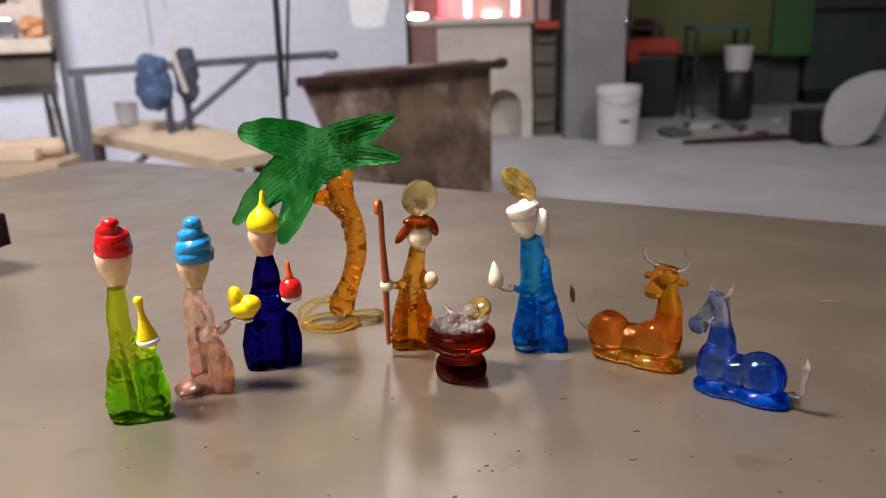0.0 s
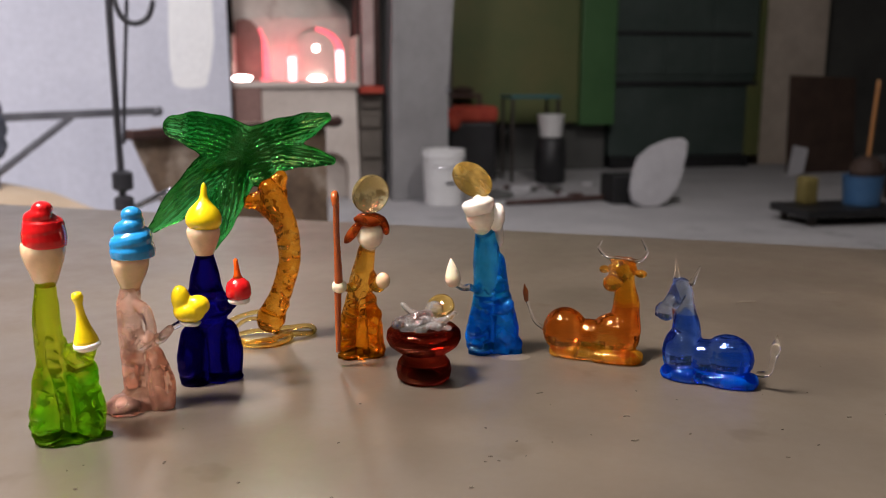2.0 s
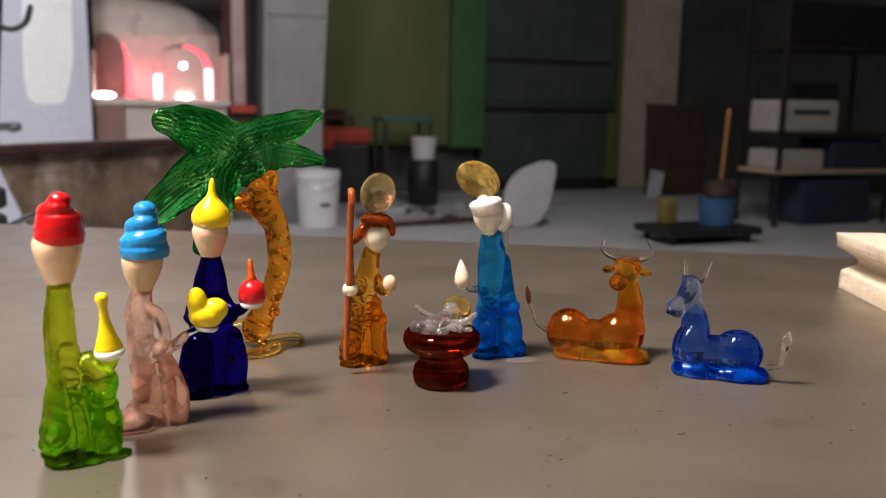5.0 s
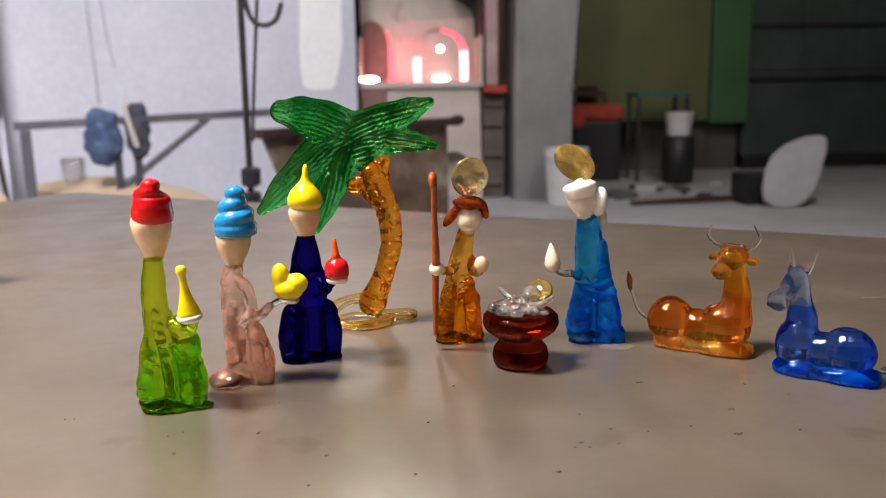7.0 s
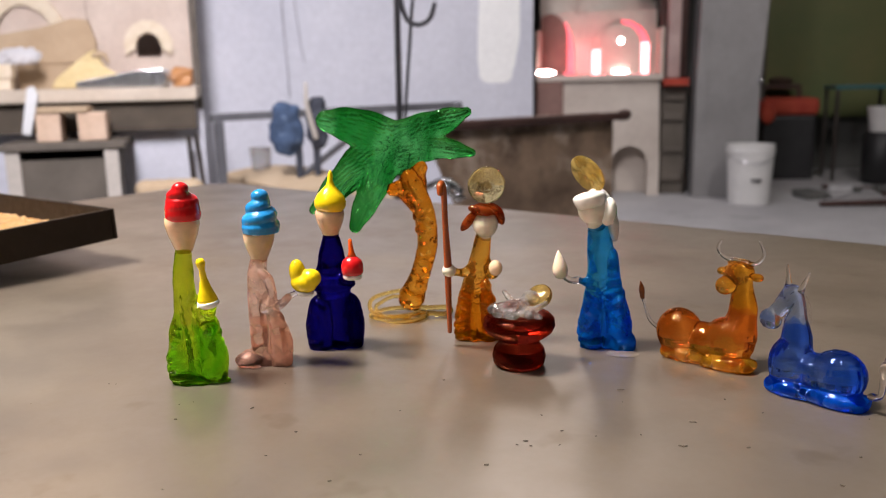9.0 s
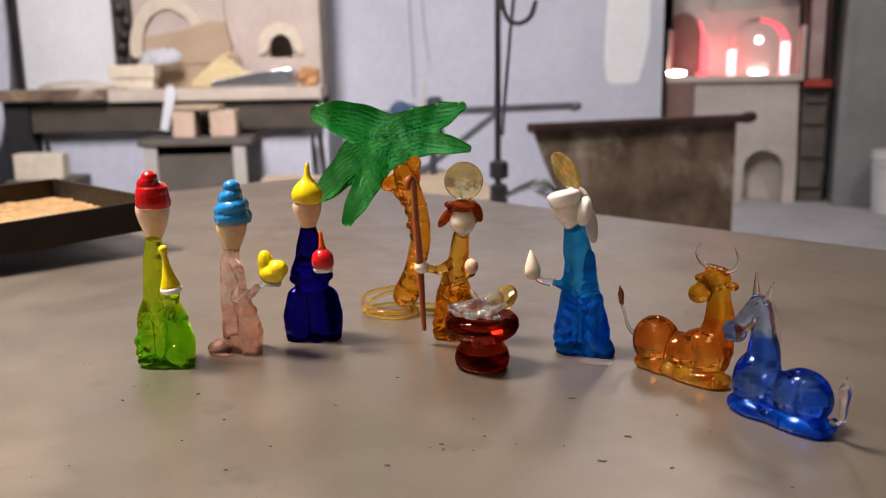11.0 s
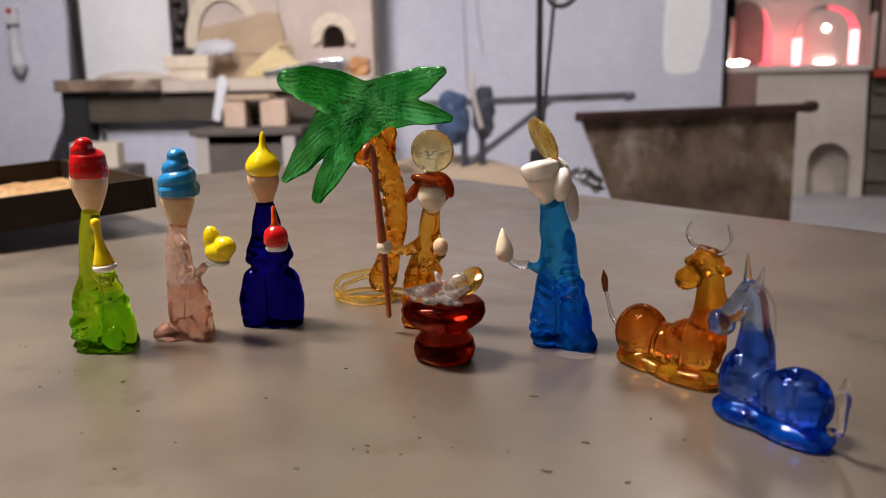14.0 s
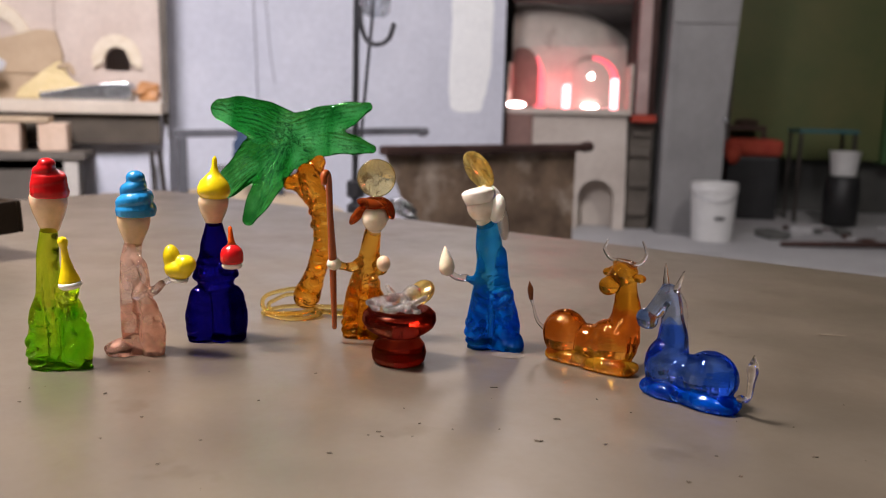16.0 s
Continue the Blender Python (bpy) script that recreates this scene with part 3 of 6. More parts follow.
part("side_pier", bm2, M_BRICKSHADE, furnace, "scorched reddish pier")
part("side_mouth", bm, M_HOTROSE, furnace, "rose-red glowing slit of a second mouth")
bm = bmesh.new()
egg(bm, (-0.372, 0.02, 0.864), (0.068, 0.03, 0.019))
part("burner_glow", bm, M_HOTSPOT, furnace, "white-hot burner spot on the hearth")
bm = bmesh.new()
box(bm, (0.46, 0.05, 0.812), (0.545, 0.16, 3.3), 0.01)
part("stanchion", bm, M_ROSY, furnace, "upright beside the furnace mouth")
# dark box standing in for the shade in the gap by the stanchion
bm = bmesh.new()
box(bm, (0.4305, 0.16, 0.811), (0.60, 0.4, 3.0), 0.005)
part("dark_gap", bm, M_RUSTLIP, furnace, "dark brown box painting the shaded gap")
bm = bmesh.new()
box(bm, (0.4305, 0.10, 0.0), (0.60, 0.5, 0.757), 0.01)
for k, (z, w) in enumerate(((0.10, 0.05), (0.30, 0.03), (0.52, 0.06), (0.66, 0.03))):
    box(bm, (0.44 + 0.02 * (k % 2), 0.06, z), (0.58, 0.0995, z + w), 0.006)
part("burner_casing", bm, M_APRON, furnace, "dark brown ribbed casing under the bracket")
bm = bmesh.new()
egg(bm, (-0.21, 0.20, 0.856), (0.045, 0.03, 0.011))
part("ember", bm, M_HOTROSE, furnace, "small glowing ember on the hearth")
bm = bmesh.new()
box(bm, (0.43, -0.03, 0.76), (0.60, 0.14, 0.81), 0.006)
part("bracket", bm, M_RED, furnace, "reddened iron bracket")

# grey sheet-metal column
column = thing("grey_column", (0.965, 5.9, 0), "tall grey sheet-metal column with scuffed brown foot", "column")
bm = bmesh.new()
prism(bm, [(-0.205, 0.0), (0.205, 0.0), (0.205, 0.75), (0.37, 3.5), (-0.13, 3.5), (-0.205, 0.75)], 0.0, 0.42, 0.01)
part("casing", bm, M_GREY, column)
bm = bmesh.new()
box(bm, (-0.17, -0.012, 1.42), (0.235, -0.0005, 1.45), 0.003)
box(bm, (-0.15, -0.008, 0.45), (-0.13, -0.0005, 1.40), 0.002)
part("seam", bm, M_GREY, column)
bm = bmesh.new()
tube(bm, [(0.225, 0.02, 0.66), (0.228, 0.02, 1.2)], [0.012, 0.012], 10)
part("gas_pipe", bm, M_IRON, column, "dark gas pipe")
bm = bmesh.new()
egg(bm, (0.20, -0.02, 0.79), (0.02, 0.02, 0.025))
part("valve", bm, M_CHROME, column, "small bright valve")

# white bucket
bucket = thing("white_bucket", (1.085, 5.65, 0), "dirty white plastic bucket on the concrete floor", "bucket")
bm = bmesh.new()
lathe(bm, [(0.122, 0.0), (0.128, 0.004), (0.146, 0.335), (0.153, 0.337), (0.153, 0.352), (0.148, 0.356), (0.149, 0.385), (0.142, 0.385), (0.118, 0.012), (0.0, 0.01)], seg=32)
part("tub", bm, M_BUCKET, bucket, smooth=False)
bm = bmesh.new()
box(bm, (-0.012, -0.146, 0.155), (0.05, -0.132, 0.172), 0.003)
part("mark", bm, M_BLACK, bucket, "small dark mark")
bm = bmesh.new()
tube(bm, [(-0.152, 0, 0.34), (-0.12, -0.10, 0.30), (0, -0.157, 0.27), (0.12, -0.10, 0.30), (0.152, 0, 0.34)], [0.0025] * 5, 8)
part("bail", bm, M_CHROME, bucket, "thin wire bail")

# ---- rear right: green partition, machines, clutter in the dark ----
bm = bmesh.new()
box(bm, (1.25, 7.6, 0.46), (2.76, 7.7, 3.6), 0.005)
structure("partition_green", bm, M_GREEN, "olive-green painted partition in the dark rear", "partition")
bm = bmesh.new()
box(bm, (2.76, 7.52, 0.44), (3.10, 7.75, 3.6), 0.012)
structure("partition_green_post", bm, M_GREEN2, "broad green painted edge post", "post")
bm = bmesh.new()
box(bm, (1.25, 7.75, 0.0), (3.1, 7.9, 0.5), 0.005)
structure("wall_low", bm, M_BACK, "dark low wall below the green partition", "wall")

cabinet = thing("machine_cabinet", (3.85, 7.7, 0), "dark green machine cabinet with ribbed upper doors", "cabinet")
bm = bmesh.new()
box(bm, (-0.72, 0.0, 0.12), (0.78, 0.6, 2.4), 0.015)
part("body", bm, M_DARKGREEN, cabinet)
for k in range(3):
    bm = bmesh.new()
    box(bm, (-0.68 + 0.5 * k, -0.02, 0.90), (-0.22 + 0.5 * k, 0.0, 2.3), 0.006)
    part("door", bm, M_DARKGREEN, cabinet)
bm = bmesh.new()
box(bm, (-0.74, -0.03, 0.80), (0.80, 0.0, 0.84), 0.005)
part("ledge", bm, M_BLACK, cabinet)
bm = bmesh.new()
box(bm, (-0.74, -0.034, 1.27), (0.70, -0.0205, 1.31), 0.004)
part("ledge", bm, M_BLACK, cabinet)
bm = bmesh.new()
box(bm, (0.705, -0.032, 0.12), (0.795, -0.0005, 0.799), 0.004)
box(bm, (0.805, -0.032, 0.12), (0.86, 0.3, 2.4), 0.004)
part("edge_strip", bm, M_GREEN, cabinet, "green painted edge")
bm = bmesh.new()
box(bm, (-0.70, -0.005, 0.0), (0.76, 0.5, 0.118))
part("plinth", bm, M_BLACK, cabinet)

stove = thing("red_covered_stove", (1.60, 6.95, 0), "small stove under a red cloth in the dark", "stove")
bm = bmesh.new()
box(bm, (-0.20, 0.0, 0.0), (0.20, 0.4, 0.50), 0.02)
part("body", bm, M_BLACK, stove)
bm = bmesh.new()
box(bm, (-0.22, -0.02, 0.502), (0.22, 0.42, 0.64), 0.05, segs=3)
part("cloth", bm, M_RED, stove, "bright red folded cloth", smooth=True)
bm = bmesh.new()
egg(bm, (-0.17, -0.03, 0.52), (0.06, 0.03, 0.08))
part("lamp_glow", bm, M_RED, stove, smooth=True)

stand = thing("work_stand", (2.10, 7.0, 0), "thin-legged work stand with a teal top", "stand")
bm = bmesh.new()
box(bm, (-0.20, -0.15, 0.70), (0.24, 0.2, 0.728), 0.005)
part("top", bm, M_TEAL, stand)
for x in (-0.18, 0.22):
    for y in (-0.13, 0.18):
        bm = bmesh.new()
        box(bm, (x - 0.012, y - 0.012, 0.0), (x + 0.012, y + 0.012, 0.698), 0.002)
        part("leg", bm, M_IRON, stand)
bm = bmesh.new()
lathe(bm, [(0.10, 0.0), (0.125, 0.02), (0.13, 0.2), (0.125, 0.37), (0.10, 0.385)], seg=24)
solo("black_drum", bm, M_BLACK, (2.21, 6.72, 0), "black metal drum on the floor", "drum", smooth=True)
bm = bmesh.new()
lathe(bm, [(0.085, 0.0), (0.09, 0.004), (0.108, 0.16), (0.114, 0.165), (0.114, 0.185), (0.10, 0.185), (0.08, 0.012), (0.0, 0.01)], seg=24)
solo("small_white_pail", bm, M_BUCKET, (2.21, 6.72, 0.386), "small white pail standing on a black drum", "pail")
bm = bmesh.new()
box(bm, (-0.30, -0.02, 0.701), (0.12, 0.3, 0.74), 0.01)
egg(bm, (-0.02, 0.1, 0.765), (0.10, 0.08, 0.035))
box(bm, (-0.30, -0.02, 0.0), (-0.27, 0.01, 0.70))
box(bm, (0.09, -0.02, 0.0), (0.12, 0.01, 0.70))
solo("dark_bench", bm, M_BROWN, (1.62, 7.25, 0), "dark wooden bench with a bundle on it", "bench")

rnd = random.Random(11)
for k in range(16):
    bm = bmesh.new()
    s = rnd.uniform(0.03, 0.11)
    box(bm, (-s, -s * 0.7, 0.0), (s, s * 0.7, s * rnd.uniform(0.3, 0.6)), s * 0.15)
    for v in bm.verts:
        v.co.x += 0.2 * s * noise.noise(v.co * 20 + Vector((k, 0, 0)))
        v.co.y += 0.2 * s * noise.noise(v.co * 20 + Vector((0, k, 0)))
    bm.transform(pose(0, 0, 0, 0, 0, rnd.uniform(0, 180)))
    x, y = rnd.uniform(1.35, 2.5), rnd.uniform(5.9, 6.6)
    solo("rubble_chunk", bm, rnd.choice((M_CONCRETE, M_RUSTLIP, M_BACK)), (x, y, 0), "chunk of dark rubble on the floor", "rubble", "rubble on the floor")
bm = bmesh.new()
tube(bm, [(-0.55, -0.05, 0.02), (0.0, 0.0, 0.03), (0.5, 0.12, 0.022)], [0.016, 0.02, 0.014], 10)
solo("iron_bar", bm, M_RUSTLIP, (2.05, 5.55, 0), "rusty iron bar lying on the floor", "bar", smooth=True)

bm = bmesh.new()
slab = [(-0.20, 0.13), (-0.19, 0.05), (-0.13, 0.005), (-0.03, 0.0), (0.06, 0.03), (0.13, 0.11), (0.18, 0.22), (0.225, 0.36), (0.235, 0.44), (0.20, 0.47), (0.10, 0.465), (-0.03, 0.42), (-0.12, 0.35), (-0.17, 0.26)]
prism(bm, slab, -0.02, 0.03, 0.008)
ob = solo("stone_slab", bm, M_STONE, (2.50, 5.25, 0.0), "pale broken stone slab leaning on a dark box", "slab")
ob.rotation_euler = (radians(-14), 0, 0)
bm = bmesh.new()
box(bm, (-0.17, 0.0, 0.0), (0.13, 0.25, 0.20), 0.015)
solo("dark_box", bm, M_BLACK, (2.40, 5.40, 0), "low black box on the floor", "box")

dolly = thing("floor_dolly", (3.34, 4.38, 0), "low dark wheeled dolly on the floor", "dolly")
bm = bmesh.new()
box(bm, (-0.37, -0.1, 0.05), (0.34, 0.3, 0.10), 0.012)
part("deck", bm, M_BLACK, dolly)
for x in (-0.3, 0.27):
    for y in (-0.04, 0.24):
        bm = bmesh.new()
        lathe(bm, [(0.02, -0.012), (0.025, -0.009), (0.025, 0.009), (0.02, 0.012)], (x, y, 0.025), 16, 0, pose(0, 0, 0, 90))
        part("wheel", bm, M_IRON, dolly)
bm = bmesh.new()
lathe(bm, [(0.100, 0.0), (0.104, 0.005), (0.116, 0.17), (0.12, 0.17), (0.12, 0.18), (0.112, 0.18), (0.096, 0.012), (0.0, 0.01)], seg=28)
solo("blue_bucket", bm, M_BLUE, (3.44, 4.45, 0.101), "blue plastic bucket standing on the dolly", "bucket")
broom = thing("broom", (3.46, 4.45, 0.115), "broom with an orange wooden handle in the bucket", "broom")
bm = bmesh.new()
tube(bm, [(0.0, 0, 0.26), (0.04, 0.02, 0.72)], [0.013, 0.012], 10)
part("handle", bm, M_ORANGE, broom, "orange wooden handle", smooth=True)
bm = bmesh.new()
lathe(bm, [(0.06, 0.0), (0.085, 0.12), (0.10, 0.19), (0.08, 0.25), (0.03, 0.28)], seg=16)
part("bristles", bm, M_BROWN, broom, "dark brown bristles")
bm = bmesh.new()
box(bm, (-0.05, -0.04, 0.0), (0.05, 0.06, 0.17), 0.022, segs=3)
solo("ochre_sack", bm, M_YELLOWISH, (3.12, 4.52, 0.101), "small ochre sack beside the bucket", "sack", smooth=True)
bm = bmesh.new()
prism(bm, [(-0.36, 0.0), (0.34, 0.0), (0.34, 0.88), (-0.33, 0.9)], 0.0, 0.03, 0.004)
ob = solo("brown_board", bm, M_BROWN, (4.97, 7.0, 0.0), "dark brown board leaning against the rear wall", "board")
ob.rotation_euler = (radians(-6), 0, 0)
bm = bmesh.new()
prism(bm, [(-0.10, 0.0), (0.06, 0.02), (0.12, 0.25), (-0.02, 0.28)], 0.0, 0.02, 0.003)
ob = solo("grey_tile", bm, M_STONE, (4.55, 6.75, 0.0), "grey tile leaning against a board", "tile")
ob.rotation_euler = (radians(-10), 0, 0)
bm = bmesh.new()
box(bm, (4.86, 7.9, 0.0), (5.55, 8.1, 3.6), 0.01)
structure("door_frame", bm, M_BENCH, "grey upright door frame in the rear wall", "door frame")

shelf = thing("steel_shelf", (4.60, 4.85, 0), "dark steel shelf unit stacked with boxes", "shelf")
for z in (0.385, 0.655, 1.28):
    bm = bmesh.new()
    box(bm, (-0.33, 0.0, z), (0.75, 0.45, z + 0.03), 0.004)
    part("board", bm, M_WOOD if z < 0.4 else M_IRON, shelf)
for x in (-0.33, 0.72):
    for y in (0.0, 0.42):
        bm = bmesh.new()
        box(bm, (x, y + 0.001, 0.0), (x + 0.03, y + 0.029, 1.7), 0.003)
        part("post", bm, M_IRON, shelf)
for nm, mt, x0, x1, z0, z1, lab, cat in (
        ("white_carton", M_CARTON, -0.29, 0.22, 0.687, 0.92, "dusty pale carton with a dark printed band", "carton"),
        ("paper_stack", M_CARTON, -0.28, 0.12, 0.417, 0.56, "stack of white paper sheets", "paper stack"),
        ("navy_bundle", M_NAVY, 0.20, 0.68, 0.417, 0.64, "navy cloth bundle on the shelf", "bundle"),
        ("navy_crate", M_NAVY, -0.05, 0.60, 0.0, 0.34, "navy crate on the floor under the shelf", "crate"),
        ("black_case", M_BLACK, -0.32, 0.70, 1.312, 1.62, "black case on the top shelf", "case"),
        ("dark_bag", M_BLACK, -0.26, 0.20, 0.931, 1.05, "black folded bag on a carton", "bag")):
    e = thing(nm, (4.60 + (x0 + x1) / 2, 4.88, z0), lab, cat)
    bm = bmesh.new()
    box(bm, (-(x1 - x0) / 2, 0.0, 0.0), ((x1 - x0) / 2, 0.36, z1 - z0), 0.02)
    part("body", bm, mt, e)
    if nm == "white_carton":
        bm = bmesh.new()
        box(bm, (-0.17, -0.004, 0.13), (0.17, 0.0, 0.165), 0.001)
        part("band", bm, M_NAVY, e, "dark printed band")
    if nm == "paper_stack":
        bm = bmesh.new()
        box(bm, (-0.2, -0.003, 0.06), (0.2, 0.0, 0.066))
        part("sheet_edge", bm, M_STONE, e)


# ---- rusty hopper, pole with hook, rail, board ----
hopper = thing("rusty_hopper", (-0.447, 2.486, 0), "rusty sheet-metal hopper with a thick rolled lip", "hopper")
hopper.rotation_euler = (0, 0, radians(47))
wall_t = 0.006
SKEW = Matrix(((1, 0.95, 0, 0), (0, 1, 0, 0), (0, 0, 1, 0), (0, 0, 0, 1)))   # the hopper runs back at a slant
bm = bmesh.new()
prism(bm, [(0.0, 0.675), (0.855, 0.675), (0.855, 0.04), (0.30, 0.04)], 0.0, wall_t)
part("front_sheet", bm, M_RUST, hopper)
bm = bmesh.new()
prism(bm, [(0.0, 0.675), (0.855, 0.675), (0.855, 0.04), (0.30, 0.04)], 0.50, 0.50 + wall_t)
bm.transform(SKEW)
part("back_sheet", bm, M_RUST, hopper)
bm = bmesh.new()
box(bm, (0.849, wall_t + 0.001, 0.04), (0.855, 0.499, 0.675))
bm.transform(SKEW)
part("end_sheet", bm, M_RUST, hopper)
bm = bmesh.new()
prism(bm, [(0.002, 0.675), (0.010, 0.675), (0.308, 0.045), (0.30, 0.045)], wall_t + 0.001, 0.499)
bm.transform(SKEW)
part("sloping_sheet", bm, M_RUST, hopper)
bm = bmesh.new()
box(bm, (0.12, wall_t + 0.001, 0.40), (0.848, 0.499, 0.45))
bm.transform(SKEW)
part("ash_fill", bm, M_BENCH, hopper, "grey ash inside")
bm = bmesh.new()
box(bm, (-0.012, -0.02, 0.675), (0.90, 0.022, 0.703), 0.006)
part("lip", bm, M_RUSTLIP, hopper, "dark rusty rolled lip")
bm = bmesh.new()
tube(bm, [(0.90, 0.0, 0.69), (0.925, 0.0, 0.692)], [0.02, 0.02], 12)
part("lip_end", bm, M_RUSTLIP, hopper, smooth=True)
for x in (0.32, 0.80):
    for y in (0.02, 0.46):
        bm = bmesh.new()
        box(bm, (x + 0.95 * y, y, 0.0), (x + 0.95 * y + 0.03, y + 0.03, 0.039))
        part("foot", bm, M_IRON, hopper)

pole = thing("hook_stand", (-0.345, 1.70, 0), "dark iron floor stand with a curled hook", "stand")
bm = bmesh.new()
lathe(bm, [(0.11, 0.0), (0.115, 0.006), (0.11, 0.016), (0.03, 0.024), (0.018, 0.05)], seg=28)
part("foot_plate", bm, M_ROD, pole)
bm = bmesh.new()
tube(bm, [(0, 0, 0.04), (-0.004, 0, 0.70), (0.0, 0, 1.45)], [0.0085, 0.0066, 0.0064], 12)
part("rod", bm, M_ROD, pole, smooth=True)
bm = bmesh.new()
tube(bm, [(0.006, 0, 0.72), (0.012, 0, 0.80), (0.024, 0, 0.93), (0.034, 0, 1.05), (0.044, 0, 1.30)], [0.0036] * 5, 8)
part("thin_rod", bm, M_ROD, pole, "thin second rod", smooth=True)
bm = bmesh.new()
tube(bm, [(0.008, -0.01, 1.02), (0.010, -0.012, 0.985), (0.022, -0.014, 0.955), (0.045, -0.014, 0.945), (0.068, -0.012, 0.957), (0.078, -0.01, 0.985)], [0.005] * 6, 10)
part("hook", bm, M_ROD, pole, "curled iron hook", smooth=True)
bm = bmesh.new()
lathe(bm, [(0.012, -0.02), (0.02, -0.015), (0.02, 0.015), (0.012, 0.02)], (-0.002, 0, 0.645), 16)
part("collar", bm, M_ROD, pole)
bm = bmesh.new()
lathe(bm, [(0.012, -0.04), (0.019, -0.035), (0.019, 0.035), (0.012, 0.04)], (-0.002, 0, 0.575), 16)
part("clamp", bm, M_ROD, pole)
bm = bmesh.new()
lathe(bm, [(0.018, 0.0), (0.03, 0.01), (0.034, 0.06), (0.026, 0.08), (0.024, 0.08), (0.03, 0.06), (0.016, 0.006)], (0.04, -0.012, 1.0), 20)
solo("hanging_lantern_glass", bm, M_TUMBLER, (-0.345, 1.70, 0.0), "small clear glass cup hanging over the hook", "glass cup", smooth=True)

bm = bmesh.new()
tube(bm, [(0.015, -0.01, 0.59), (0.06, -0.012, 0.612), (0.095, -0.012, 0.622), (0.125, -0.01, 0.602)], [0.005, 0.007, 0.009, 0.008], 10)
tube(bm, [(0.07, -0.014, 0.615), (0.10, -0.02, 0.598), (0.135, -0.02, 0.588)], [0.005, 0.006, 0.004], 10)
egg(bm, (0.122, -0.02, 0.59), (0.011, 0.010, 0.012))
egg(bm, (0.098, -0.02, 0.605), (0.009, 0.010, 0.010))
part("clamp_arm", bm, M_CHROME, pole, "bright steel clamp arm", smooth=True)

rail = thing("iron_rail", (-1.43, 3.18, 0), "dark iron rail on a post with a slanting brace", "rail")
rail.rotation_euler = (0, 0, radians(28.7))
bm = bmesh.new()
box(bm, (-0.018, -0.018, 0.0), (0.018, 0.018, 0.682), 0.003)
part("post", bm, M_ROD, rail)
bm = bmesh.new()
box(bm, (-0.02, -0.016, 0.683), (1.03, 0.016, 0.714), 0.003)
bm.transform(Matrix.Rotation(radians(-1.2), 4, "Y"))
part("bar", bm, M_ROD, rail)
bm = bmesh.new()
tube(bm, [(1.02, 0, 0.715), (1.035, 0, 0.718)], [0.02, 0.02], 12)
part("bar_end", bm, M_ROD, rail, smooth=True)
bm = bmesh.new()
tube(bm, [(0.68, 0.0, 0.70), (0.02, 0.0, 0.22)], [0.014, 0.014], 8)
part("brace", bm, M_ROD, rail)
cloth = thing("denim_gloves", (-1.14, 3.34, 0.5), "blue denim work gloves hung over the iron rail", "gloves")
cloth.rotation_euler = (0, 0, radians(28.7))
for x0, sx, zz in ((-0.065, 0.075, 0.0), (0.065, 0.05, 0.02)):
    bm = bmesh.new()
    egg(bm, (x0, -0.03, 0.13 + zz), (sx, 0.03, 0.10), u=20, v=14)
    egg(bm, (x0 + 0.01, 0.03, 0.15 + zz), (sx * 0.9, 0.022, 0.09), u=20, v=14)
    egg(bm, (x0 + 0.005, 0.0, 0.215 + zz), (sx * 0.8, 0.045, 0.04), u=20, v=14)
    g = fuse(bm, 0.008, 3)
    for v in g.verts:
        v.co += v.normal * 0.012 * noise.noise(v.co * 26)
    part("glove", g, M_DENIM if x0 < 0 else M_DARKCLOTH, cloth, smooth=True)
bm = bmesh.new()
tube(bm, [(0.02, -0.06, 0.33), (0.018, -0.07, 0.24), (0.05, -0.065, 0.11)], [0.006, 0.010, 0.011], 8, flat=(0, -1, 0.1), thick=0.004)
part("white_strap", bm, M_CARTON, cloth, "white strap", smooth=True)
for x in (-0.03, 0.045):
    bm = bmesh.new()
    box(bm, (x, -0.03, -0.07), (x + 0.03, -0.01, 0.07), 0.008)
    part("dark_cuff", bm, M_DARKCLOTH, cloth)

slab_ob = thing("wooden_platform", (-1.14, 3.30, 0), "low platform of pale worn wood with a bowed top", "platform")
bm = bmesh.new()
L, F1, R1, B1 = Vector((-0.52, 0.376, 0)), Vector((0.33, -0.505, 0)), Vector((0.485, -0.33, 0)), Vector((0.224, 0.20, 0))
N = 14
grid = []


def board_point(u, v):
    p = (F1 * (1 - u) + R1 * u) * (1 - v) + (L * (1 - u) + B1 * u) * v
    return (p.x, p.y, 0.41 + 0.055 * math.sin(math.pi * max(0.0, u) ** 0.9) * v)


for j in range(N + 1):
    grid.append([board_point(i / N, j / N) for i in range(N + 1)])
top = [[bm.verts.new(p) for p in row] for row in grid]
bot = [[bm.verts.new((p[0], p[1], p[2] - 0.042)) for p in row] for row in grid]
for j in range(N):
    for i in range(N):
        bm.faces.new((top[j][i], top[j][i + 1], top[j + 1][i + 1], top[j + 1][i]))
        bm.faces.new((bot[j][i], bot[j + 1][i], bot[j + 1][i + 1], bot[j][i + 1]))
for k in range(N):
    bm.faces.new((top[0][k], bot[0][k], bot[0][k + 1], top[0][k + 1]))
    bm.faces.new((top[N][k + 1], bot[N][k + 1], bot[N][k], top[N][k]))
    bm.faces.new((top[k + 1][0], bot[k + 1][0], bot[k][0], top[k][0]))
    bm.faces.new((top[k][N], bot[k][N], bot[k + 1][N], top[k + 1][N]))
part("top", bm, M_WOOD, slab_ob)
